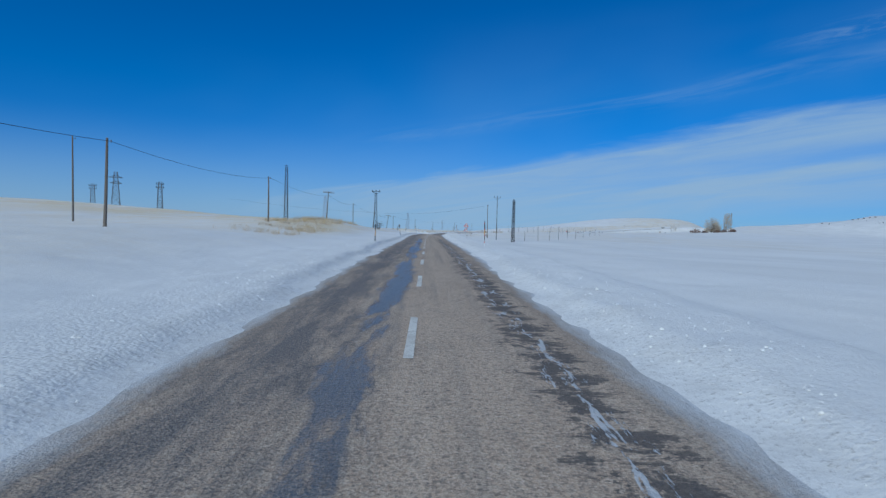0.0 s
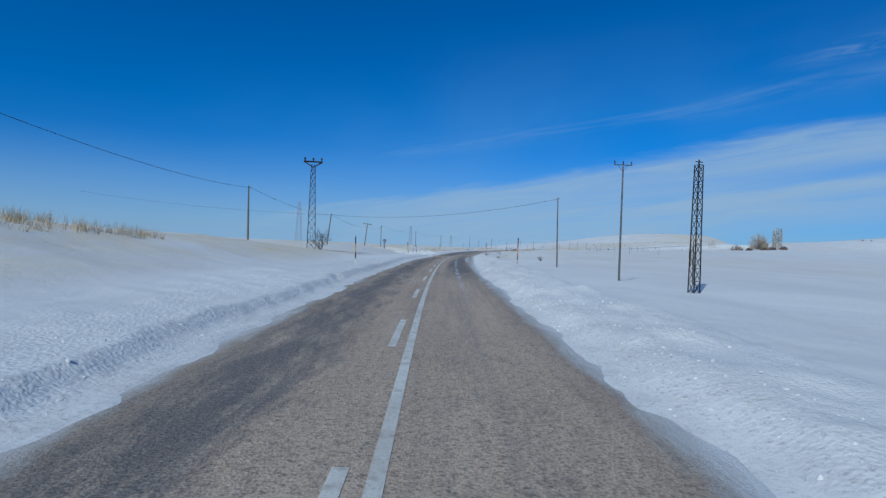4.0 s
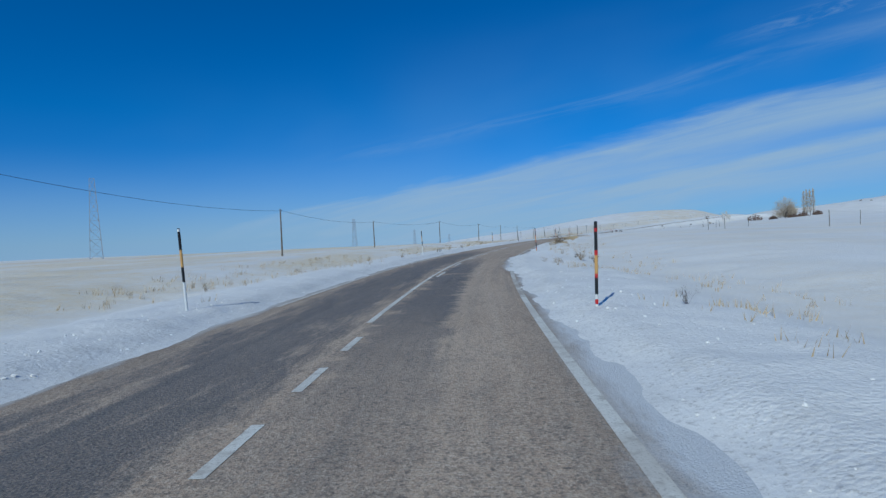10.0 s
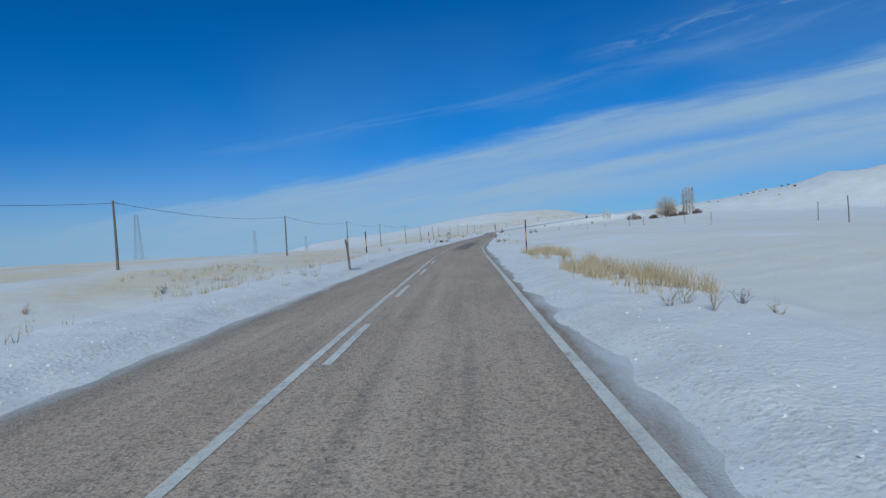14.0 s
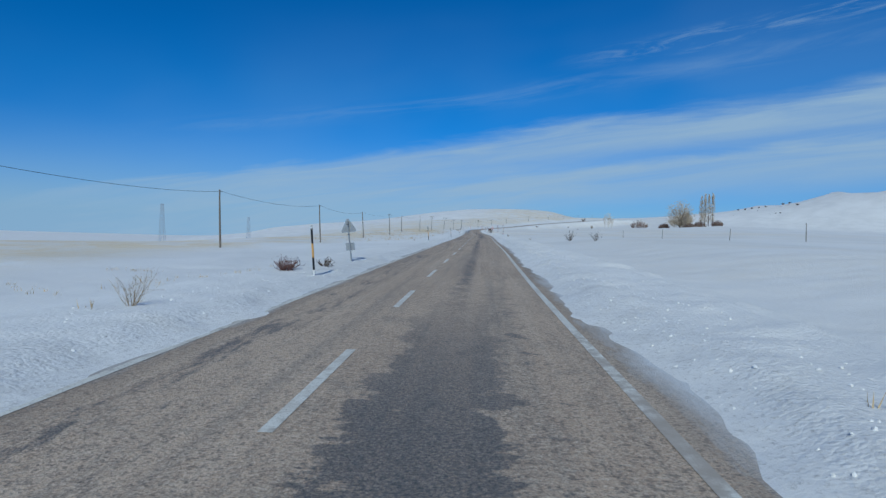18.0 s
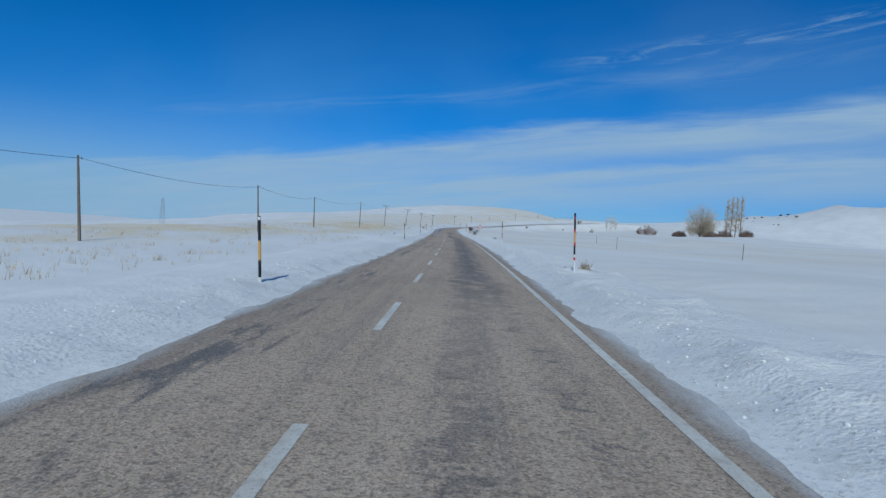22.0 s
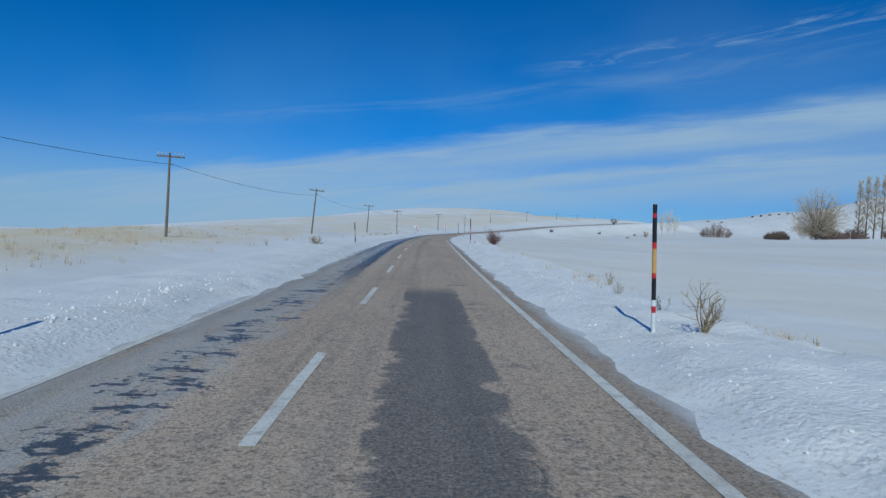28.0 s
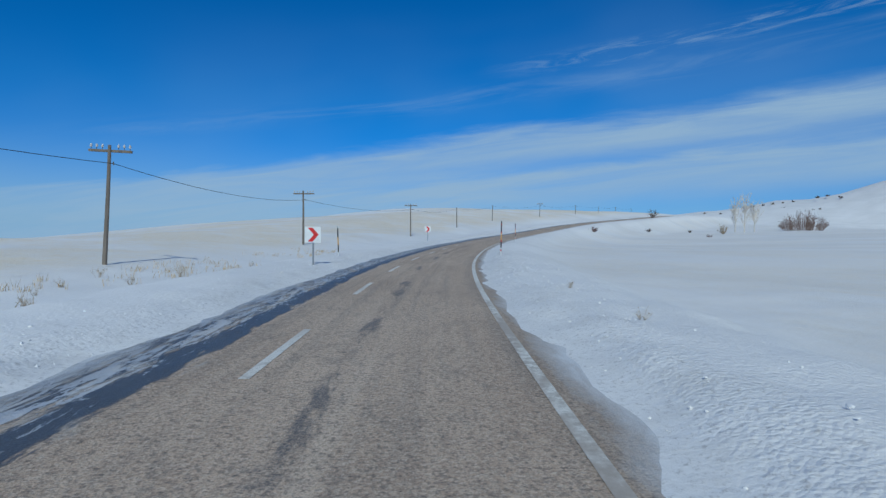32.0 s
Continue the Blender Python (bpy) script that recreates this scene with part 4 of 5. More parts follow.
# ---------------------------------------------------------------- lattice towers
def lattice_tower(name, x, y, top, foot, head, bays, label, style, mat=None, base=None, turn=20, thick=1.0):
    """A square lattice mast: four legs, crossed braces bay by bay, and a head."""
    mat = mat or DARKSTEEL
    z = ground_at(x, y) - 0.1 if base is None else base
    ob = empty(name, (x, y, z), label, "lattice tower", "", turn)
    h = top - z
    lv = [h * (1 - (1 - i / bays) ** 1.12) for i in range(bays + 1)]

    def half(q):
        return (foot + (head - foot) * q / h) / 2

    for sx, sy in ((-1, -1), (1, -1), (1, 1), (-1, 1)):
        t = Tubes()
        t.stick((sx * half(0), sy * half(0), 0), (sx * half(h), sy * half(h), h), 0.042 * thick, 0.036 * thick, 4)
        part("leg", t.done(), mat, ob)
    faces = (((-1, -1), (1, -1)), ((1, -1), (1, 1)), ((1, 1), (-1, 1)), ((-1, 1), (-1, -1)))
    far = Tubes()
    for c0, c1 in faces:
        for a, b in zip(lv[:-1], lv[1:]):
            ends = [Vector((c[0] * half(q), c[1] * half(q), q)) for c, q in ((c0, a), (c1, b), (c1, a), (c0, b))]
            for p, q, r in ((ends[0], ends[1], 0.020), (ends[2], ends[3], 0.020), (ends[3], ends[1], 0.016)):
                if thick > 1:
                    far.stick(p, q, r * thick, None, 4, False)
                else:
                    t = Tubes()
                    t.stick(p, q, r, None, 4, False)
                    part("brace", t.done(), mat, ob)
    if thick > 1:
        tagged(part("bracing", far.done(), mat, ob), kind="stuff")
    if style == "crown":
        for sy in (-0.5, 0.5):
            t = Tubes()
            t.stick((-0.95, sy * 0.5, h + 0.35), (0.95, sy * 0.5, h + 0.35), 0.05, None, 5)
            t.stick((-0.95, sy * 0.5, h + 0.35), (0, sy * 0.5, h - 0.25), 0.035, None, 5)
            t.stick((0.95, sy * 0.5, h + 0.35), (0, sy * 0.5, h - 0.25), 0.035, None, 5)
            part("cross_arm", t.done(), mat, ob)
        for dx in (-0.85, 0.0, 0.85):
            for sy in (-0.5, 0.5):
                t = Tubes()
                t.stick((dx, sy * 0.5, h + 0.35), (dx, sy * 0.5, h + 0.60), 0.05, 0.06, 7)
                t.stick((dx, sy * 0.5, h + 0.60), (dx, sy * 0.5, h + 0.72), 0.11, 0.08, 8)
                part("insulator", t.done(), BLACK, ob)
    if style == "mast":
        t = Tubes()
        t.stick((0, 0, h), (0, 0, h + 0.35), 0.06, 0.05, 6)
        t.stick((-0.3, 0, h + 0.2), (0.3, 0, h + 0.2), 0.035, None, 5)
        part("head", t.done(), mat, ob)
    if style == "pylon":
        for q in (0.72, 0.86):
            t = Tubes()
            w = 2.2 * q
            t.stick((-w, 0, h * q), (w, 0, h * q), 0.08 * thick, None, 4)
            t.stick((-w, 0, h * q), (0, 0, h * (q + 0.06)), 0.06 * thick, None, 4)
            t.stick((w, 0, h * q), (0, 0, h * (q + 0.06)), 0.06 * thick, None, 4)
            part("cross_arm", t.done(), mat, ob)
    if style == "rack":
        for q in (0.82, 0.93):
            t = Tubes()
            t.stick((-1.1, 0, h * q), (1.1, 0, h * q), 0.10, None, 4)
            part("cross_arm", t.done(), mat, ob)
            for dx in (-0.95, 0.95):
                t = Tubes()
                t.stick((dx, 0, h * q), (dx, 0, h * q + 0.45), 0.10, 0.08, 6)
                part("insulator", t.done(), BLACK, ob)
    return ob


lattice_tower("lattice_tower", -22.1, 84.1, 9.5, 0.56, 0.32, 12, "slim dark steel lattice mast on a straw-covered bank", "mast")
lattice_tower("lattice_tower", -13.55, 133.4, 8.5, 0.86, 0.40, 11, "dark steel lattice tower with black insulators on its crown", "crown", turn=12)
lattice_tower("lattice_tower", 16.6, 111.4, 6.6, 0.50, 0.36, 11, "slim dark steel lattice mast below the road bank", "mast")
for x, y, top, st in ((-108, 178, 11.1, "rack"), (-97.3, 171.9, 14.6, "pylon"), (-79.6, 163.2, 11.4, "rack")):
    lattice_tower("lattice_tower", x, y, top, 1.5 if st == "rack" else 2.6, 0.9, 9, "distant steel lattice tower on a snowy rise", st, STEEL, turn=35, thick=1.6)
# far masts, their haze put into the steel colour
for x, y, top in ((-59.8, 310.5, 15.0), (-20.1, 467.8, 9.6), (12.0, 610.7, 4.6), (48.5, 740.0, -0.2)):
    lattice_tower("power_pylon", x, y, top, 2.4, 0.9, 9, "tall thin grey lattice mast far out on the snow", "bare", HAZESTEEL, turn=30, thick=1.5)


def insulator_pole(x, y, top, turn=0):
    z = ground_at(x, y) - 0.05
    ob = empty("power_pole", (x, y, z), "grey steel power pole with a forked insulator head", "utility pole", "", turn)
    h = top - z
    t = Tubes()
    t.stick((0, 0, 0), (0, 0, h - 0.3), 0.09, 0.06, 8)
    part("pole", t.done(), STEEL, ob)
    t = Tubes()
    t.stick((-0.75, 0, h - 0.2), (0.75, 0, h - 0.2), 0.04, None, 5)
    t.stick((-0.45, 0, h - 0.2), (0, 0, h - 0.7), 0.025, None, 4)
    t.stick((0.45, 0, h - 0.2), (0, 0, h - 0.7), 0.025, None, 4)
    part("cross_arm", t.done(), STEEL, ob)
    for dx in (-0.7, 0.0, 0.7):
        t = Tubes()
        t.stick((dx, 0, h - 0.2), (dx, 0, h + 0.1), 0.03, 0.05, 7)
        part("insulator", t.done(), BLACK, ob)


insulator_pole(14.1, 118.8, 7.7, 8)


# ---------------------------------------------------------------- fence posts
def fence_post(x, y, top, lean=0.0):
    z = ground_at(x, y) - 0.05
    ob = empty("fence_post", (x, y, z), "thin grey wooden fence post in the snow", "fence post", "fence posts in the field", 0, (0, lean))
    h = top - z
    t = Tubes()
    t.stick((0, 0, 0), (0.02, 0, h * 0.6), 0.055, 0.05, 6)
    t.stick((0.02, 0, h * 0.6), (0, 0, h), 0.05, 0.045, 6)
    part("post", t.done(), WOOD, ob)
    w = Tubes()
    for q in (0.35, 0.62, 0.88):
        w.stick((-0.07, 0, h * q), (0.07, 0, h * q), 0.012, None, 4)
    part("staple", w.done(), STEEL, ob)


# ---------------------------------------------------------------- snow poles
def snow_pole(s, d, side, stands=2.0, tilt=0.0, up=0.15):
    """A banded marker pole; stands: its length over the snow."""
    at = on_road(s, d)
    z = ground_at(at.x, at.y) - 0.03
    right = side == "R"
    foot = AMBER if right and 230 < s < 345 else WHITE
    label = ("red, black and amber banded snow pole with %s foot" % ("an amber" if foot is AMBER else "a white") if right else "black, amber and white banded snow pole beside the road")
    ob = empty("snow_pole", (at.x, at.y, z), label, "snow pole", "snow poles along the road", heading(s), (0, tilt))
    h = stands + at.z + up - z
    low = h - 2.05
    if right:
        bands = ((0.0, 0.38, foot), (0.38, 0.48, RED), (0.48, 0.58, foot if foot is WHITE else BLACK), (0.58, 0.92, BLACK), (0.92, 1.0, RED), (1.0, 1.38, AMBER), (1.38, 1.48, RED), (1.48, 1.86, BLACK), (1.86, 1.93, RED), (1.93, 2.05, BLACK))
    else:
        bands = ((0.0, 0.70, WHITE), (0.70, 1.08, BLACK), (1.08, 1.52, AMBER), (1.52, 1.98, BLACK), (1.98, 2.05, WHITE))
    for a, b, mat in bands:
        a, b = (low + a if a else 0.0), low + b
        if b < 0.02:
            continue
        t = Tubes()
        t.stick((0, 0, max(a, 0.0)), (0, 0, b), 0.034, None, 9)
        part("band", t.done(), mat, ob)
    t = Tubes()
    t.stick((0, 0, h), (0, 0, h + 0.02), 0.036, 0.025, 9)
    part("cap", t.done(), BLACK, ob)


for s, d, stands, tilt in (
        (42.3, -3.8, 1.50, 0.5), (74.1, -3.45, 1.6, -3.5), (107, -4.4, 1.8, -1), (144.8, -4.7, 1.92, -6.5), (172.0, -6.3, 1.8, -4), (203.2, -5.2, 2.12, -2.5), (237.0, -5.2, 2.18, -1.0),
        (266.4, -3.5, 1.82, -0.3), (298.8, -3.8, 1.9, -0.5), (331.4, -2.95, 1.84, -3.0), (359.2, -3.35, 1.5, -4.0), (397.3, -3.6, 1.55, -3.8), (430.5, -3.2, 1.45, -3.6), (464.5, -3.15, 1.54, -3.9),
        (500.5, -3.6, 1.55, -3.0), (537.8, -3.8, 1.62, -3.5), (568.9, -3.35, 1.51, -3.8), (603.6, -3.1, 1.6, -4.2), (638, -4.0, 1.6, -2.0)):
    snow_pole(s, d, "L", stands, tilt)
for s, d, stands, tilt in (
        (43.5, 4.75, 1.9, -1.0), (112.5, 5.5, 2.0, 0.5), (144.3, 5.0, 2.07, 0.0), (170.1, 5.85, 1.95, -0.5), (201.2, 4.6, 1.74, 1.5), (236.4, 4.65, 1.85, -2.0),
        (268.5, 5.0, 1.85, 0.5), (297.7, 5.45, 1.97, 0.0), (334.0, 4.9, 2.2, -1.0), (438.2, 5.4, 2.3, -3.6), (471.0, 5.65, 2.3, -3.4), (540.8, 4.9, 2.05, -2.7),
        (570.5, 4.4, 2.07, -2.0), (607.2, 4.85, 2.1, -1.6), (640, 4.8, 2.0, 0.5), (672, 5.0, 2.0, -0.5)):
    snow_pole(s, d, "R", stands, tilt)


# ---------------------------------------------------------------- signs
def ngon_plate(n, radius, thick, phase, rounded=0.0):
    bm = bmesh.new()
    pts = [(radius * math.cos(phase + 2 * math.pi * i / n), 0, radius * math.sin(phase + 2 * math.pi * i / n)) for i in range(n)]
    f = bm.faces.new([bm.verts.new(p) for p in pts])
    r = bmesh.ops.extrude_face_region(bm, geom=[f])
    bmesh.ops.translate(bm, verts=[v for v in r["geom"] if isinstance(v, bmesh.types.BMVert)], vec=(0, thick, 0))
    if rounded:
        up = [e for e in bm.edges if abs(e.verts[0].co.y - e.verts[1].co.y) > thick * 0.5]
        bmesh.ops.bevel(bm, geom=up, offset=rounded, segments=3, affect="EDGES")
    bmesh.ops.recalc_face_normals(bm, faces=bm.faces[:])
    return bm


def raise_part(bm, dx, dy, dz, turn=0.0):
    bmesh.ops.transform(bm, matrix=pose(dx, dy, dz, 0, turn, 0), verts=bm.verts[:])
    return bm


def triangle_sign(ob, z, radius, symbol):
    """A warning triangle on the post of ob, facing -y: red plate, white field, black symbol."""
    part("back_plate", raise_part(ngon_plate(3, radius, 0.025, radians(90), 0.05), 0, -0.065, z), GALV, ob)
    red = part("red_border", raise_part(ngon_plate(3, radius * 0.985, 0.004, radians(90), 0.05), 0, -0.0695, z), RED, ob)
    part("white_field", raise_part(ngon_plate(3, radius * 0.68, 0.004, radians(90), 0.02), 0, -0.074, z), WHITE, red)
    t = Tubes()
    k = radius
    if symbol == "bend":
        pts = [(-0.20 * k, -0.082, z - 0.24 * k), (-0.17 * k, -0.082, z - 0.02 * k), (-0.06 * k, -0.082, z + 0.11 * k), (0.08 * k, -0.082, z + 0.13 * k)]
        bars = list(zip(pts[:-1], pts[1:]))
        head = ((0.07 * k, z + 0.24 * k), (0.26 * k, z + 0.13 * k), (0.07 * k, z + 0.02 * k))
    else:
        bars = [((0, -0.082, z - 0.27 * k), (0, -0.082, z + 0.22 * k)), ((0, -0.082, z + 0.02 * k), (-0.2 * k, -0.082, z - 0.06 * k))]
        head = ((-0.10 * k, z + 0.14 * k), (0.0, z + 0.32 * k), (0.10 * k, z + 0.14 * k))
    bm = bmesh.new()
    for a, b in bars:
        a, b = Vector(a), Vector(b)
        w = (b - a).normalized()
        c = w.cross(Vector((0, 1, 0))) * 0.055 * k
        bm.faces.new([bm.verts.new(p) for p in (a - c - w * 0.01, a + c - w * 0.01, b + c + w * 0.02, b - c + w * 0.02)])
    bm.faces.new([bm.verts.new((x, -0.082, q)) for x, q in head])
    r = bmesh.ops.extrude_face_region(bm, geom=bm.faces[:])
    bmesh.ops.translate(bm, verts=[v for v in r["geom"] if isinstance(v, bmesh.types.BMVert)], vec=(0, 0.005, 0))
    bmesh.ops.recalc_face_normals(bm, faces=bm.faces[:])
    part("arrow", bm, BLACK, red)


def sign_post(name, at, height, label, turn, tilt=(0, 0), banded=False):
    ob = empty(name, at, label, "road sign", "", turn, tilt)
    t = Tubes()
    t.stick((0, 0, 0), (0, 0, 0.55), 0.034, None, 8)
    part("post_foot", t.done(), WHITE if banded else GALV, ob)
    t = Tubes()
    t.stick((0, 0, 0.55), (0, 0, height), 0.034, None, 8)
    part("post", t.done(), GALV, ob)
    for q in (height - 0.12, height - 0.55):
        part("clamp", box((0.10, 0.09, 0.035), (0, -0.01, q), bevel=0.006), STEEL, ob)
    return ob


def standing(s, d, sink=0.05):
    p = on_road(s, d)
    return p.x, p.y, ground_at(p.x, p.y) - sink


ob = sign_post("warning_sign", standing(78.3, 5.6), 2.05, "two red-bordered warning triangles on one banded post", heading(78), (0, 3), True)
triangle_sign(ob, 1.72, 0.40, "bend")
triangle_sign(ob, 1.10, 0.40, "junction")
ob = sign_post("warning_sign", standing(517.2, 6.2), 2.05, "red-bordered warning triangle showing a bend ahead", heading(516), (0, 2), True)
triangle_sign(ob, 1.72, 0.47, "bend")
ob = sign_post("sign_seen_from_behind", standing(365.5, -3.7), 1.75, "grey back of a triangular road sign with a small plate", heading(365), (0, -7))
part("back_plate", raise_part(ngon_plate(3, 0.42, 0.02, radians(90), 0.05), 0, 0.05, 1.5), GALV, ob)
part("small_plate", box((0.38, 0.02, 0.32), (0, 0.055, 0.68), bevel=0.004), GALV, ob)
x, y = -10.7, 183.1
ob = sign_post("stop_sign", (x, y, ground_at(x, y) - 0.05), 1.95, "grey back of an octagonal stop sign on a post", heading(184) + 20)
part("back_plate", raise_part(ngon_plate(8, 0.38, 0.02, radians(22.5)), 0, 0.05, 1.75), GALV, ob)
x, y = -4.7, 175.4
ob = sign_post("place_name_sign", (x, y, ground_at(x, y) - 0.05), 1.45, "small white arrow sign with a village name", heading(176))
bm = bmesh.new()
bm.faces.new([bm.verts.new((a, -0.05, 1.36 + b)) for a, b in ((-0.34, -0.12), (0.40, -0.12), (0.40, 0.12), (-0.34, 0.12), (-0.43, 0.0))])
r = bmesh.ops.extrude_face_region(bm, geom=bm.faces[:])
bmesh.ops.translate(bm, verts=[v for v in r["geom"] if isinstance(v, bmesh.types.BMVert)], vec=(0, 0.02, 0))
bmesh.ops.recalc_face_normals(bm, faces=bm.faces[:])
plate = part("plate", bm, WHITE, ob, "white arrow-shaped plate")
font = bpy.data.curves.new("lettering", "FONT")
font.body, font.size, font.align_x, font.align_y, font.extrude = "K\u0131z\u0131l\u00f6ren 5 km", 0.125, "CENTER", "CENTER", 0.002
words = new("lettering_curve", font)
bpy.context.view_layer.update()
me = bpy.data.meshes.new_from_object(words.evaluated_get(bpy.context.evaluated_depsgraph_get()))
bpy.data.objects.remove(words)
me.transform(pose(0.02, -0.054, 1.36, 90, 0, 0))
me.materials.clear()
me.materials.append(BLACK)
lettering = new("lettering", me)
lettering.parent = plate
lettering["label"] = "black village name and distance"
x, y = -11.85, 195.0
ob = sign_post("sign_seen_from_behind", (x, y, ground_at(x, y) - 0.05), 1.75, "dark edge-on backs of two road signs at the junction", heading(195) + 65)
part("back_plate", raise_part(ngon_plate(3, 0.45, 0.02, radians(90), 0.04), 0, 0.05, 1.45), GALV, ob)
part("back_plate", raise_part(ngon_plate(3, 0.45, 0.02, radians(90), 0.04), 0, 0.05, 0.85), GALV, ob)


def chevron_board(s, d, size=0.66, board_at=1.3):
    ob = sign_post("chevron_board", standing(s, d), board_at + size / 2, "white bend board with a red chevron on a post", heading(s) + 4)
    board = part("board", box((size, 0.025, size), (0, -0.06, board_at), bevel=0.005), WHITE, ob)
    bm = bmesh.new()
    k = size / 2
    out = [(-0.62, 0.86), (-0.02, 0.86), (0.72, 0.0), (-0.02, -0.86), (-0.62, -0.86), (0.12, 0.0)]
    bm.faces.new([bm.verts.new((a * k, -0.078, board_at + b * k)) for a, b in out])
    r = bmesh.ops.extrude_face_region(bm, geom=bm.faces[:])
    bmesh.ops.translate(bm, verts=[v for v in r["geom"] if isinstance(v, bmesh.types.BMVert)], vec=(0, 0.005, 0))
    bmesh.ops.recalc_face_normals(bm, faces=bm.faces[:])
    part("chevron", bm, RED, board)


chevron_board(631.0, -3.25)
chevron_board(668, -4.2)


# ---------------------------------------------------------------- shrubs, weeds and trees
def shrub(name, at, height, spread, stems, mat, label, category="shrub", group="", twigs=5, seed=1, upright=0.5, thick=0.016):
    """Bare branching stems out of one root."""
    random.seed(seed)
    ob = empty(name, at, label, category, group)
    fine = Tubes()

    def grow(p, way, length, r, level):
        n = 4
        pts = [p]
        for _ in range(n):
            way = (way + Vector((random.gauss(0, 0.20), random.gauss(0, 0.20), random.gauss(0.05, 0.13)))).normalized()
            pts.append(pts[-1] + way * length / n)
        if level == 0:
            stem = Tubes()
            stem.chain(pts, r, r * 0.45, 4)
            part("stem", stem.done(), mat, ob)
        else:
            fine.chain(pts, r, r * 0.45, 3)
        if level < 2:
            for _ in range(twigs if level == 0 else 3):
                q = pts[random.randint(1, n)]
                side = (way + Vector((random.gauss(0, 0.7), random.gauss(0, 0.7), random.gauss(0.25, 0.45)))).normalized()
                grow(q, side, length * random.uniform(0.35, 0.6), r * 0.5, level + 1)

    for _ in range(stems):
        t = random.uniform(0, 2 * math.pi)
        o = random.uniform(0.1, 1.0) * spread
        way = Vector((math.cos(t) * o, math.sin(t) * o, height * (upright + random.uniform(0, 0.35)))).normalized()
        grow(Vector((math.cos(t), math.sin(t), 0)) * random.uniform(0, 0.12 * spread), way, height * random.uniform(0.5, 0.75), thick, 0)
    tagged(part("crown", fine.done(), mat, ob), kind="stuff")
    return ob


def at_station(s, d):
    p = on_road(s, d)
    return grounded(p.x, p.y)


BARE = "bare dark winter shrub growing out of the snow"
shrub("shrub", grounded(-12.7, 134.2), 2.5, 1.5, 9, TWIG, "bare many-stemmed young tree beside the lattice tower", "tree", "", 7, 3, 0.7, 0.03)
shrub("shrub", grounded(17.0, 167.6), 1.15, 0.8, 12, TWIG, BARE, seed=4)
shrub("shrub", at_station(257.6, 5.9), 1.6, 2.2, 9, TWIG, "wide bare spreading shrub on the roadside bank", twigs=8, seed=5, upright=0.36, thick=0.017)
shrub("shrub", at_station(248.5, 5.6), 1.0, 1.2, 16, TWIGTAN, "tan bare shrub spreading over the bank", twigs=7, seed=70, upright=0.42, thick=0.010)
shrub("shrub", at_station(265.2, 5.6), 0.95, 0.9, 24, TWIGTAN, "dense tan-brown leafless bush on the bank", twigs=6, seed=6)
shrub("shrub", at_station(221.1, 7.2), 0.75, 0.5, 12, TWIGTAN, "small bare bush in the snow", seed=7, thick=0.009)
shrub("shrub", at_station(220.6, 7.9), 0.6, 0.5, 9, TWIG, "small bare bush in the snow", seed=8, thick=0.009)
shrub("shrub", at_station(360.2, -4.6), 0.65, 0.9, 22, TWIGRED, "low reddish-brown bush at the foot of a snow pole", twigs=6, seed=9, upright=0.3)
shrub("shrub", at_station(362.4, -3.9), 0.5, 0.7, 14, TWIG, "low grey-brown bush at the foot of a snow pole", seed=10, upright=0.3)
shrub("shrub", grounded(88.2, 396.3), 1.3, 1.0, 14, TWIG, BARE, seed=11)
shrub("shrub", grounded(83.5, 384.0), 1.2, 0.7, 10, TWIG, BARE, seed=12)
shrub("shrub", at_station(532, 6.3), 1.6, 1.15, 20, TWIG, "tall bare fan-shaped shrub beside the road", twigs=6, seed=13, upright=0.6, thick=0.02)
shrub("shrub", at_station(587, 7.8), 1.6, 1.1, 40, TWIGRED, "dense reddish bare bush leaning on the bank", twigs=9, seed=14, upright=0.42, thick=0.016)
shrub("shrub", at_station(540.6, 5.6), 0.85, 0.10, 9, TWIGTAN, "upright dead weed stalks beside a snow pole", "weed", seed=15, upright=1.0)
shrub("shrub", at_station(332.2, 5.15), 0.55, 0.16, 9, TWIG, "upright dead weed stalks beside a snow pole", "weed", seed=16, upright=1.0)
shrub("shrub", at_station(440.5, 6.3), 0.45, 0.45, 14, TWIGTAN, "low dry bush by a snow pole", seed=18, upright=0.4)
shrub("shrub", at_station(188.5, 8.6), 0.55, 0.8, 16, TWIGRED, "low reddish bush half buried in the bank", seed=19, upright=0.3)
shrub("shrub", at_station(522, 9.5), 0.9, 0.6, 12, TWIG, BARE, seed=20)
FAR_BUSH = "low dark bush on the far snowy slope"
for i, (x, y, h, w) in enumerate(((757.4, 1053.1, 2.6, 4), (753.8, 1028.2, 2.4, 4), (794.7, 939.7, 2.8, 5), (797.0, 931.0, 2.6, 4), (792.2, 914.9, 2.8, 5), (752.2, 984.5, 2.2, 4), (771.6, 962.4, 2.2, 4))):
    shrub("far_bush", grounded(x, y), h, w, 16, TWIG, FAR_BUSH, "bush", "bushes on the far slope", 6, 300 + i, 0.35, 0.25)
for i in range(5):
    q = i / 4
    shrub("hedge_bush", grounded(779 + 9 * q, 1003 - 41 * q), 2.0 + (i % 3) * 0.4, 4, 14, TWIG, "dark bush in a hedge on the far slope", "bush", "hedge on the far slope", 6, 320 + i, 0.35, 0.25)
for i in range(6):
    q = i / 5
    shrub("hedge_bush", grounded(761 + 9 * q, 951 - 28 * q), 1.7, 4, 12, TWIG, "dark bush in a hedge on the far slope", "bush", "hedge on the far slope", 6, 340 + i, 0.35, 0.25)
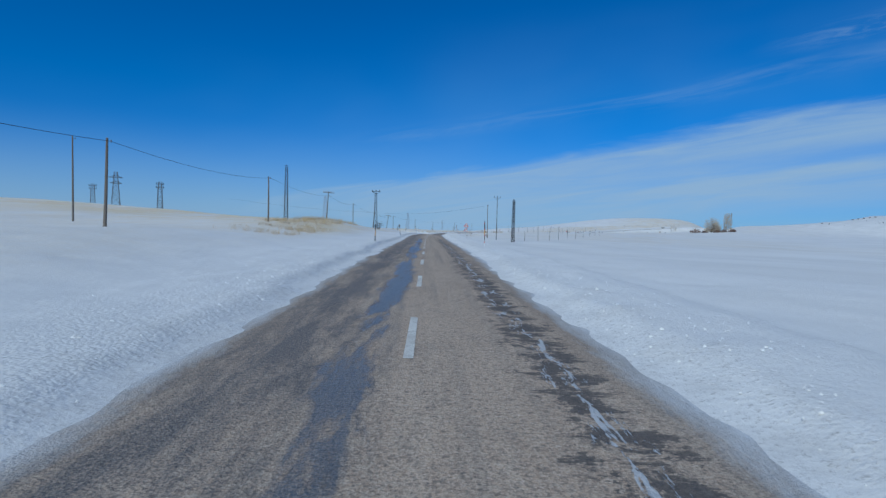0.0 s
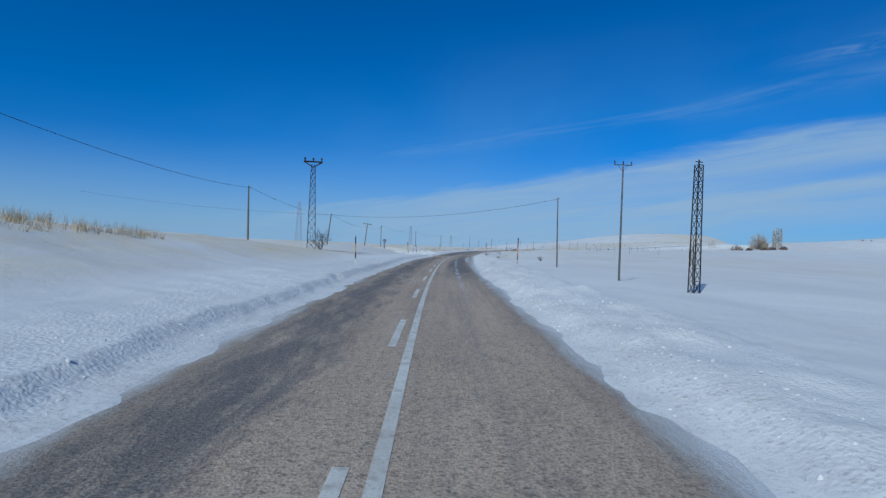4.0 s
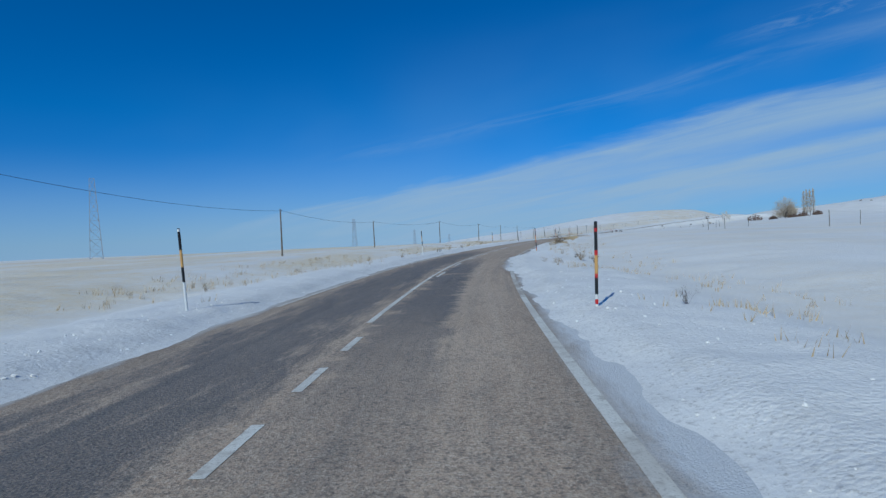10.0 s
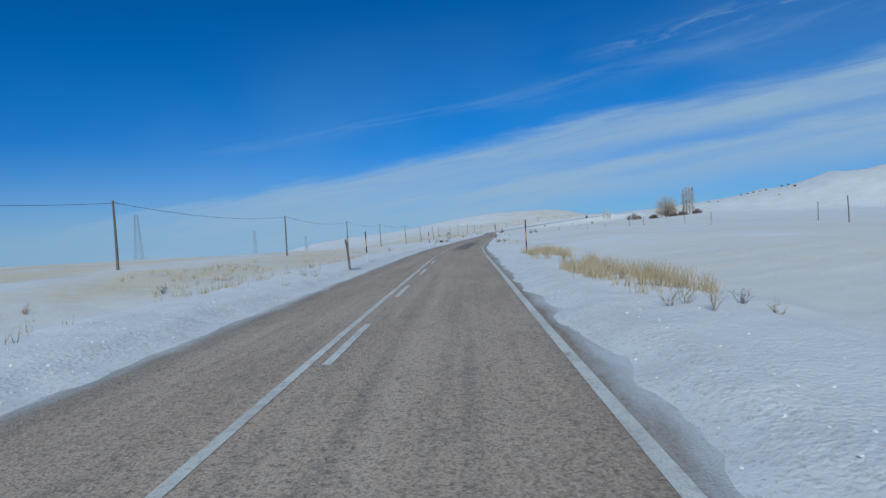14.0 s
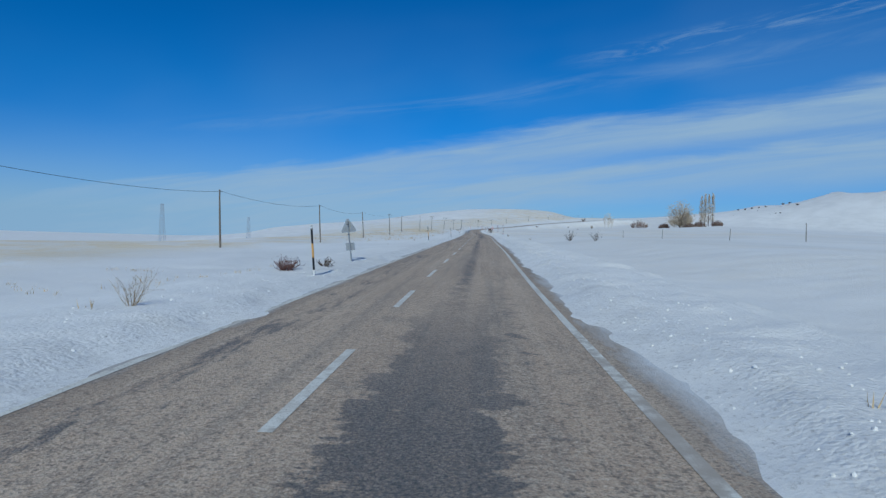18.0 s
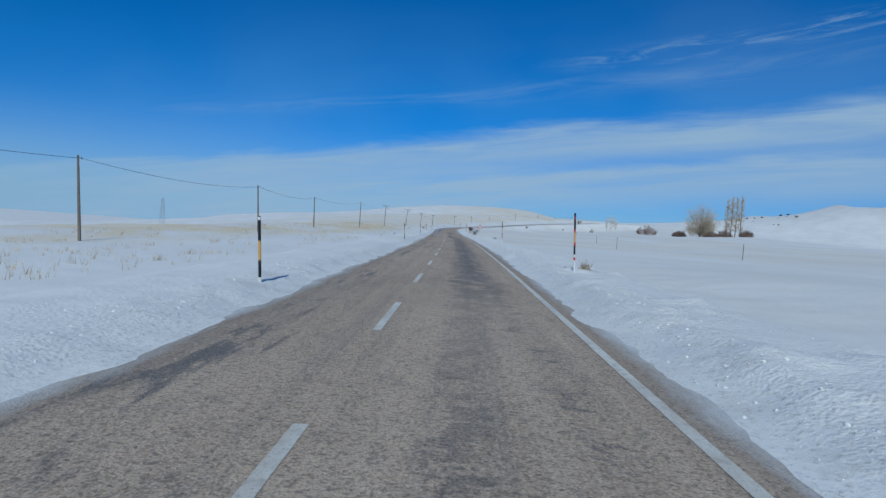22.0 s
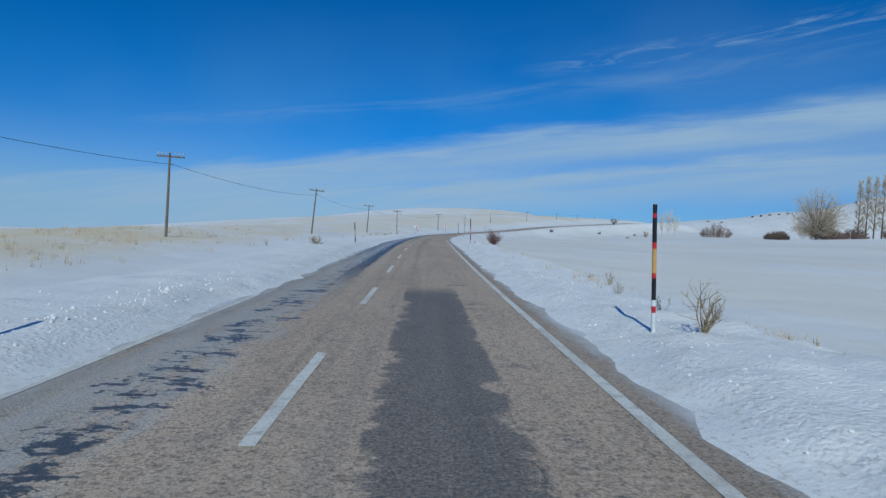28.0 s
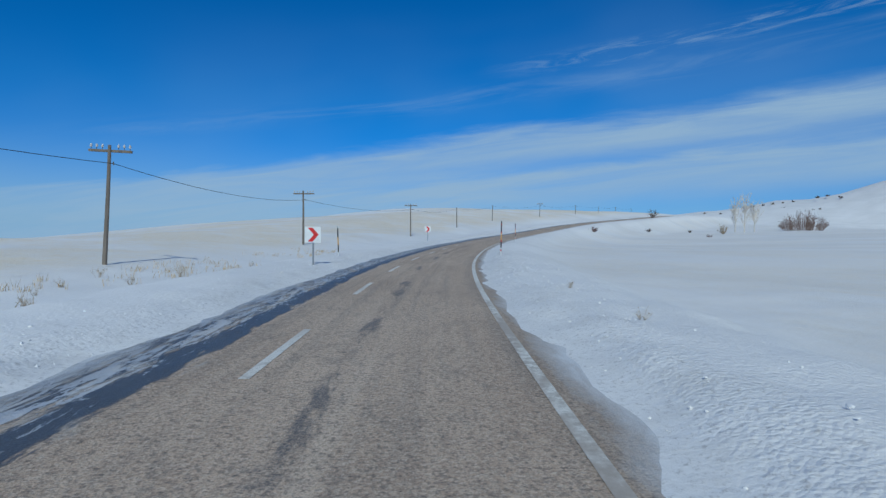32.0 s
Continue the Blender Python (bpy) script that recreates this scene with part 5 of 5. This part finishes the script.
shrub("shrub", grounded(236.8, 673.4), 1.3, 1.5, 22, TWIGRED, "low reddish-brown bush below the road bank", seed=60, upright=0.35, thick=0.04)
shrub("shrub", grounded(274.2, 692.7), 1.2, 1.5, 16, TWIG, "low dark bush below the far road", seed=61, upright=0.3, thick=0.05)
shrub("shrub", grounded(265.4, 666.0), 0.9, 1.6, 16, TWIGRED, "low dark bush lying in the snowy field", seed=62, upright=0.2, thick=0.04)
shrub("shrub", grounded(283.5, 676.0), 2.6, 1.6, 14, TWIGTAN, "small bare tree beside the pale clump", "tree", seed=63, upright=0.7, thick=0.06)
shrub("shrub", at_station(567.5, -5.6), 0.75, 0.8, 18, TWIGTAN, "low straw-coloured bush on the verge", seed=65, upright=0.35)
shrub("shrub", at_station(182.3, 6.2), 0.65, 0.9, 20, TWIGRED, "reddish bush half buried in the bank", seed=66, upright=0.3)
shrub("shrub", at_station(253.2, 5.6), 0.55, 0.5, 9, TWIGTAN, "bare thin bush on the bank", seed=67, upright=0.5, thick=0.006)
shrub("shrub", at_station(352.0, -4.5), 0.75, 0.45, 10, TWIGTAN, "pale bare upright weed on the verge", "weed", seed=68, upright=0.9, thick=0.007)
WEEDS = ((335.7, 5.5, 0.5), (332.8, 5.8, 0.4), (332.1, 6.0, 0.42), (331.2, 5.8, 0.5), (344.5, 6.5, 0.35), (340.1, 6.0, 0.3), (340.9, -3.4, 0.42), (276.3, 5.6, 0.42), (276.4, 5.9, 0.5), (275.5, 6.0, 0.5), (276.3, 6.8, 0.3),
         (275.4, 6.9, 0.28), (288.0, -3.9, 0.5), (288.4, -4.4, 0.5), (284.6, -4.0, 0.2), (242.7, -5.0, 0.62), (242.3, -5.2, 0.5), (245.8, -4.8, 0.4), (223.8, -5.6, 0.3), (222.6, -9.8, 0.4), (238.9, -3.9, 0.3),
         (215.5, 5.5, 0.4), (218.6, 5.1, 0.35), (217.3, 5.5, 0.3), (217.7, 5.9, 0.35), (200.9, 6.3, 0.4), (194.7, 6.9, 0.4), (196.8, 9.4, 0.35), (212.6, -10.5, 0.4), (209.3, -11.0, 0.3), (543.1, 6.0, 0.35), (546.3, 6.3, 0.4),
         (552.9, -13.0, 0.45), (578.6, 5.3, 0.35), (580.1, 6.2, 0.3), (598.4, -5.7, 0.2), (623.3, -8.8, 0.3), (625.0, -9.3, 0.35), (627.6, -9.9, 0.4), (626.2, -7.9, 0.35), (633.4, -6.8, 0.4), (617.9, 5.7, 0.25),
         (622.8, 5.6, 0.25), (409.6, 7.5, 0.5), (391.1, -6.6, 0.25), (496.5, -7.1, 0.4), (492.3, -8.5, 0.35), (524.1, 5.5, 0.5), (402.0, -5.6, 0.3), (404.0, -5.9, 0.3), (152.6, -11.9, 0.25))
for i, (q, d, h) in enumerate(WEEDS):
    shrub("weed_clump", at_station(q, d), h * 1.15, 0.2 + 0.1 * (i % 3), 6 + i % 4, TWIG if i % 5 == 0 else TWIGTAN, "upright dead weed stalks poking out of the snow", "weed", "dry weeds on the verge", 4, 400 + i, 0.9, 0.005)
shrub("shrub", grounded(305.2, 719.9), 3.2, 2.0, 16, TWIG, "dark bare bush beside the far road", seed=21, thick=0.07)
shrub("shrub", grounded(300.0, 700.0), 1.2, 1.2, 12, TWIG, BARE, seed=22, thick=0.05)

# dead weeds and grass tufts, each clump a plant of its own
clumps = ((226, 7.3), (229, 6.6), (246, 7.2), (279.2, 6.0), (280.8, 6.0), (278.8, 6.2), (287.1, 6.7), (289.4, 6.1), (283.0, 6.2), (292.0, 5.8), (295.2, 5.4), (300, -7.6), (255, -5.4), (252, -6.2),
          (228, -7.0), (233, -5.9), (210, -8.4), (274, -6.5), (286.8, -9.4), (281.3, -10.2), (318, -5.4), (549, 7.0), (553, 7.6), (345, -6.8), (258, 6.0), (243, -5.3), (570, -9.5), (612, -5.8), (620, -6.5), (628, -7.2))
for i, (s, d) in enumerate(clumps):
    shrub("weed_clump", at_station(s, d), random.uniform(0.35, 0.6), 0.22, 9, TWIG if i % 6 == 0 else TWIGTAN, "dry tan weed clump poking through the snow", "weed", "dry weeds on the verge", 5, 100 + i, 0.8, 0.006)


def tree(name, x, y, height, width, label, kind, seed, crown_mat, base=None):
    random.seed(seed)
    z = ground_at(x, y) - 0.2 if base is None else base
    ob = empty(name, (x, y, z), label, "tree", "grove beyond the field")
    trunk, limbs, crown = Tubes(), Tubes(), Tubes()
    if kind == "poplar":
        trunk.chain([Vector((0, 0, 0)), Vector((0.1, 0, height * 0.5)), Vector((0, 0.1, height * 0.96))], 0.26, 0.05, 7)
        for i in range(130):
            q = random.uniform(0.10, 0.93) * height
            t = random.uniform(0, 2 * math.pi)
            reach = width * 0.5 * (0.35 + 0.65 * math.sin(math.pi * min(1, q / height + 0.12)))
            tip = Vector((math.cos(t) * reach, math.sin(t) * reach, q + random.uniform(1.2, 2.6)))
            limbs.stick((0, 0, q), tip, 0.05, 0.02, 3, False)
            for _ in range(9):
                e = tip + Vector((random.gauss(0, 0.35), random.gauss(0, 0.35), random.uniform(-0.6, 0.9)))
                crown.blade(tip.lerp(Vector((0, 0, q)), random.uniform(0, 0.5)), e, 0.07)
    elif kind == "pale":
        trunk.chain([Vector((0, 0, 0)), Vector((0.15, 0.1, height * 0.35)), Vector((0.1, 0.3, height * 0.8))], 0.2, 0.04, 7)
        for i in range(26):
            q = random.uniform(0.12, 0.7) * height
            t, reach = random.uniform(0, 2 * math.pi), width * 0.5 * random.uniform(0.4, 1.0)
            tip = Vector((math.cos(t) * reach, math.sin(t) * reach, min(height, q + random.uniform(0.2, 0.4) * height)))
            limbs.stick((0.1, 0.1, q), tip, 0.06, 0.02, 3, False)
            for _ in range(14):
                o = Vector((0.1, 0.1, q)).lerp(tip, random.uniform(0.35, 1.0))
                crown.blade(o, o + Vector((random.gauss(0, 0.4), random.gauss(0, 0.4), random.uniform(0.2, 1.2))), 0.05)
    else:
        fork = height * 0.10
        trunk.chain([Vector((0, 0, 0)), Vector((0.1, 0.1, fork))], 0.5, 0.38, 8)
        for i in range(70):
            t, up = random.uniform(0, 2 * math.pi), random.uniform(-0.85, 1.0)
            r = width * 0.5 * math.sqrt(max(0.05, 1 - (up * 0.95) ** 2)) * random.uniform(0.55, 1.0)
            tip = Vector((math.cos(t) * r, math.sin(t) * r, max(0.5, height * 0.5 + up * height * 0.47)))
            midp = Vector((tip.x * 0.45, tip.y * 0.45, fork + (tip.z - fork) * 0.5))
            limbs.chain([Vector((0.1, 0.1, fork * random.uniform(0.7, 1.0))), midp, tip], 0.12, 0.03, 4)
            for _ in range(85):
                o = midp.lerp(tip, random.uniform(0.0, 1.05)) + Vector([random.gauss(0, width * 0.06) for _ in range(3)])
                o.z = max(0.2, o.z)
                way = (o - Vector((0, 0, fork))).normalized() + Vector([random.gauss(0, 0.35) for _ in range(3)])
                crown.blade(o, o + way.normalized() * random.uniform(0.7, 1.6), 0.075)
    part("trunk", trunk.done(), crown_mat if kind == "pale" else BARK, ob)
    tagged(part("branching", limbs.done(), BARK if kind == "round" else crown_mat, ob), kind="stuff")
    tagged(part("crown", crown.done(), crown_mat, ob, "haze of bare twigs"), kind="stuff")
    return ob


TWIGLIGHT = plain("light_twigs", (0.66, 0.60, 0.52), 0.9, 0, 0.15, 0.4)
TWIGPALE = plain("pale_twigs", (0.56, 0.47, 0.36), 0.9, 0, 0.25, 0.4)
tree("willow_tree", 328.8, 638.8, 18.0, 19.0, "broad bare round-crowned willow in the snow", "round", 31, TWIGPALE)
tree("willow_tree", 336.0, 641.0, 10.0, 9.0, "smaller bare willow behind the round one", "round", 32, TWIGPALE)
for i, (x, y, h) in enumerate(((339.6, 631.0, 21.2), (341.0, 629.2, 22.4), (342.4, 627.4, 21.6), (343.9, 625.6, 22.0))):
    tree("poplar_tree", x, y, h, 3.0, "slim tall bare poplar in a short row", "poplar", 40 + i, TWIGPALE)
for i, (x, y, h) in enumerate(((301.5, 685.5, 10.5), (303.5, 684.0, 11.5), (305.0, 682.0, 9.5))):
    tree("pale_tree", x, y, h, 5.0, "thin pale bare tree in a small clump", "pale", 51 + i, TWIGLIGHT)


def thicket(x, y, width, height, seed, label, mat):
    """A rounded mass of bare stems, wider than high."""
    random.seed(seed)
    z = ground_at(x, y) - 0.15
    ob = empty("thicket", (x, y, z), label, "bush", "grove beyond the field")
    stems, crown = Tubes(), Tubes()
    for i in range(150):
        t, r = random.uniform(0, 2 * math.pi), math.sqrt(random.random()) * width / 2
        hgt = height * math.sqrt(max(0.08, 1 - (2 * r / width) ** 2)) * random.uniform(0.7, 1.0)
        a = Vector((math.cos(t) * r * 0.8, math.sin(t) * r * 0.8, 0))
        b = Vector((math.cos(t) * r, math.sin(t) * r, hgt))
        stems.stick(a, b, 0.05, 0.015, 3, False)
        for _ in range(16):
            o = a.lerp(b, random.uniform(0.25, 1.0)) + Vector((random.gauss(0, 0.3), random.gauss(0, 0.3), 0))
            crown.blade(o, o + Vector((random.gauss(0, 0.4), random.gauss(0, 0.4), random.uniform(0.2, 0.8))), 0.045)
    tagged(part("undergrowth", stems.done(), mat, ob), kind="stuff")
    tagged(part("crown", crown.done(), mat, ob), kind="stuff")


BROWN = plain("brown_brush", (0.21, 0.145, 0.115), 0.9, 0, 0.3, 0.5)
thicket(331.2, 683.5, 14, 6.6, 61, "brown rounded thicket in the snowy field", BROWN)
thicket(327.0, 651.5, 7, 4.0, 62, "low brown bushes beside the willow", BROWN)
thicket(330.0, 656.5, 6, 3.4, 63, "low brown bushes beside the willow", BROWN)
thicket(332.5, 634.5, 8, 4.0, 64, "dark bushes between willow and poplars", BROWN)
thicket(339.5, 632.0, 9, 4.8, 65, "dark bushes at the foot of the poplars", BROWN)
thicket(344.5, 622.0, 8, 4.5, 66, "dark bushes at the foot of the poplars", BROWN)

def boulder(x, y, size, seed, label):
    """A worn stone with a cap of snow."""
    random.seed(seed)
    ob = empty("boulder", (x, y, ground_at(x, y) - 0.04), label, "stone")
    for name, mat, up, k in (("stone", STONE, 0.32, 1.0), ("snow_cap", SNOW, 0.62, 0.72)):
        bm = bmesh.new()
        bmesh.ops.create_icosphere(bm, subdivisions=2, radius=size)
        for v in bm.verts:
            w = 1 + random.uniform(-0.12, 0.12)
            v.co = Vector((v.co.x * 1.1 * k * w, v.co.y * 0.8 * k * w, v.co.z * (0.62 if name == "stone" else 0.28) * w + size * up))
        part(name, bm, mat, ob)


boulder(142.9, 582.1, 0.28, 5, "tan squared stone with a snow cap on the verge")

# ---------------------------------------------------------------- posts in the fields
for x, y, top in ((25.5, 130.6, 1.9), (35.4, 152.1, 1.7), (30.5, 141.0, 1.0), (41.0, 165.0, 0.8), (47.0, 178.0, 0.6), (53.0, 191.0, 0.5), (59.0, 204.0, 0.5), (65.0, 217.0, 0.6), (71.0, 231.0, 0.8), (20.5, 120.0, 0.4)):
    fence_post(x, y, top, random.uniform(-2, 2))
for s, d, h in ((318, 36, 2.4), (300, 30, 2.2), (338, 44, 2.4), (362, 40, 2.3), (388, 44, 2.3), (414, 42, 2.4), (440, 44, 2.2), (468, 42, 2.3), (492, 40, 2.2), (520, 32, 2.2), (548, 36, 1.8), (296, 52, 2.4), (280, 42, 2.4)):
    p = on_road(s, d)
    fence_post(p.x, p.y, ground_at(p.x, p.y) + h, random.uniform(-3, 3))

p = on_road(292.1, -3.4)
fence_post(p.x, p.y, ground_at(p.x, p.y) + 1.45, -5)

# ---------------------------------------------------------------- clods of ploughed snow
random.seed(77)
ball = bmesh.new()
bmesh.ops.create_icosphere(ball, subdivisions=1, radius=1)
bv = np.array([v.co[:] for v in ball.verts])
bf = np.array([[v.index for v in f.verts] for f in ball.faces])
ball.free()
cv, cf, count = [], [], 0
crng = np.random.default_rng(5)
for side, table, bank in ((1, EDGE_R, BANK_R), (-1, EDGE_L, BANK_L)):
    n = 32000
    ss = crng.uniform(0, 640, n)
    ss = ss[crng.random(n) < np.interp(ss, *bank) * 2.6 * (0.4 + 0.6 * np.abs(np.sin(ss * 0.11 + side) + np.sin(ss * 0.043)))]
    dd = side * (np.interp(ss, *table) + 0.15 + np.abs(crng.normal(0.9, 0.8, len(ss))))
    lx, ly = np.interp(ss, STA, LINE[:, 0]), np.interp(ss, STA, LINE[:, 1])
    tx, ty = np.interp(ss, STA, TANG[:, 0]), np.interp(ss, STA, TANG[:, 1])
    wx, wy = lx + ty * dd, ly - tx * dd
    uu = wx * U[0] + wy * U[1]
    oo = (wx * V[0] + wy * V[1] - np.interp(uu, CU, CV)) * np.interp(uu, CU, CREL)
    zz = land(uu, oo)[2]
    for x, y, z in zip(wx, wy, zz):
        r = min(0.030, 0.007 + crng.exponential(0.008))
        shape = bv * r * crng.uniform(0.6, 1.3, 3) * (1 + crng.uniform(-0.25, 0.25, (len(bv), 1)))
        cv.append(shape * np.array([1, 1, 0.75]) + np.array([x, y, z + r * 0.1]))
        cf.append(bf + count)
        count += len(bv)
# a row of chunks pushed up on the left verge
for _ in range(420):
    p = on_road(crng.uniform(514, 546), -3.7 + crng.normal(0, 0.28))
    r = min(0.055, 0.012 + crng.exponential(0.012))
    cv.append(bv * r * crng.uniform(0.6, 1.3, 3) * (1 + crng.uniform(-0.3, 0.3, (len(bv), 1))) + np.array([p.x, p.y, ground_at(p.x, p.y) + r * 0.3]))
    cf.append(bf + count)
    count += len(bv)
# rubble along the near corner of the side road: angular blocks in a long heap
cube = np.array([(a, b, c) for a in (-1, 1) for b in (-1, 1) for c in (-1, 1)], float)
cube_f = np.array([(0, 1, 3), (0, 3, 2), (4, 6, 7), (4, 7, 5), (0, 4, 5), (0, 5, 1), (2, 3, 7), (2, 7, 6), (0, 2, 6), (0, 6, 4), (1, 5, 7), (1, 7, 3)])
for _ in range(1100):
    q = crng.uniform(166.5, 179.5)
    p = on_road(q, float(np.interp(q, [166.5, 169.2, 171.4, 176.4, 179.5], [-4.0, -4.2, -5.2, -6.9, -10.2])) + crng.normal(0, 0.42))
    r = min(0.12, 0.018 + crng.exponential(0.026))
    spin = np.array(Euler(crng.uniform(-0.8, 0.8, 3)).to_matrix())
    shape = (cube * (1 + crng.uniform(-0.3, 0.3, cube.shape))) @ spin.T * r * crng.uniform(0.6, 1.2, 3)
    cv.append(shape + np.array([p.x, p.y, ground_at(p.x, p.y) + r * 0.35]))
    cf.append(cube_f + count)
    count += len(cube)
# blocks broken off by the plough at the side road
for _ in range(1300):
    a = crng.uniform(4.0, 26.0) if crng.random() < 0.75 else crng.uniform(3.5, 9)
    s = (184.4 + 0.73 * a + crng.normal(0, 1.3)) if crng.random() < 0.7 else (174.6 + 0.56 * (a - 5) + crng.normal(0, 1.6))
    p = on_road(s, -a)
    r = min(0.095, 0.018 + crng.exponential(0.02))
    shape = bv * r * crng.uniform(0.6, 1.3, 3) * (1 + crng.uniform(-0.3, 0.3, (len(bv), 1)))
    cv.append(shape + np.array([p.x, p.y, ground_at(p.x, p.y) + r * 0.25]))
    cf.append(bf + count)
    count += len(bv)
clods = new("snow_clods", sheet("snow_clods", np.vstack(cv), np.vstack(cf), SNOW, False))
tagged(clods, "lumps of ploughed snow along both banks", "snow", kind="stuff")
SOIL = plain("frozen_soil", (0.10, 0.075, 0.055), 0.95, 0, 0.35, 4)
dv, df, count = [], [], 0
for s0, a0, s1, a1, n, spread in ((185.4, 6.2, 185.9, 7.6, 120, 0.22), (183.8, 5.0, 187.2, 10.0, 40, 0.06), (182.6, 4.4, 186.0, 9.5, 30, 0.06), (186.5, 5.4, 189.5, 9.6, 25, 0.2), (179.0, 5.5, 181.5, 8.0, 15, 0.4)):
    for _ in range(n):
        q = crng.random()
        p = on_road(s0 + (s1 - s0) * q + crng.normal(0, spread), -(a0 + (a1 - a0) * q) + crng.normal(0, spread))
        r = min(0.07, 0.012 + crng.exponential(0.016))
        dv.append(bv * r * crng.uniform(0.6, 1.4, 3) * np.array([1, 1, 0.6]) * (1 + crng.uniform(-0.3, 0.3, (len(bv), 1))) + np.array([p.x, p.y, ground_at(p.x, p.y) + r * 0.1]))
        df.append(bf + count)
        count += len(bv)
tagged(new("soil_clods", sheet("soil_clods", np.vstack(dv), np.vstack(df), SOIL, False)), "dark frozen soil and turf torn up at the side road", "soil", kind="stuff")

# ---------------------------------------------------------------- dry grass standing out of the snow
random.seed(91)
for s0, s1, d0, d1, n, tall, label in (
        (62, 104, -21, -13, 1500, 0.55, "tall straw-yellow dry grass along the crest of the bank"),
        (40, 62, -16, -10, 500, 0.45, "straw-yellow dry grass on the snowy bank"),
        (205, 310, -14, -5.5, 1300, 0.32, "sparse dry grass poking through the snow"),
        (277.5, 299, 5.3, 7.0, 1100, 0.50, "dense row of tan dry grass beside the road"),
        (186, 262, 5.6, 11.0, 560, 0.22, "sparse dry grass on the bank"),
        (255, 262, 5.2, 6.8, 160, 0.30, "tan dry grass round the foot of a bare shrub"),
        (320, 348, 5.2, 8.0, 160, 0.22, "scattered dry grass beside the ditch"),
        (316, 364, -15, -4.6, 420, 0.16, "stubble and dry tufts in the rough snow"),
        (615, 650, -11, -5.5, 420, 0.28, "dry grass along the verge below the poles"),
        (430, 600, -30, -9, 2200, 0.35, "sparse straw-coloured grass over the snowy field"),
        (540, 590, 5.6, 9.5, 320, 0.2, "dry grass beside the ditch")):
    blades = Tubes()
    q = 0
    while q < n:
        s = random.uniform(s0, s1)
        d = random.uniform(d0, d1)
        if value_noise(np.array(s / 3.0), np.array(d / 2.0)) + random.uniform(-0.2, 0.2) < (-0.12 if n > 1000 and d0 > 0 else 0.08):
            q += 0.34
            continue
        p = on_road(s, d)
        z = ground_at(p.x, p.y)
        for _ in range(random.randint(3, 7)):
            a = Vector((p.x + random.gauss(0, 0.08), p.y + random.gauss(0, 0.08), z - 0.03))
            h = tall * random.uniform(0.5, 1.2)
            blades.blade(a, a + Vector((random.gauss(0.1, 0.25) * h, random.gauss(0, 0.25) * h, h)), 0.011)
        q += 1
    tagged(part("dry_grass", blades.done(), STRAW), label, "grass", kind="stuff")
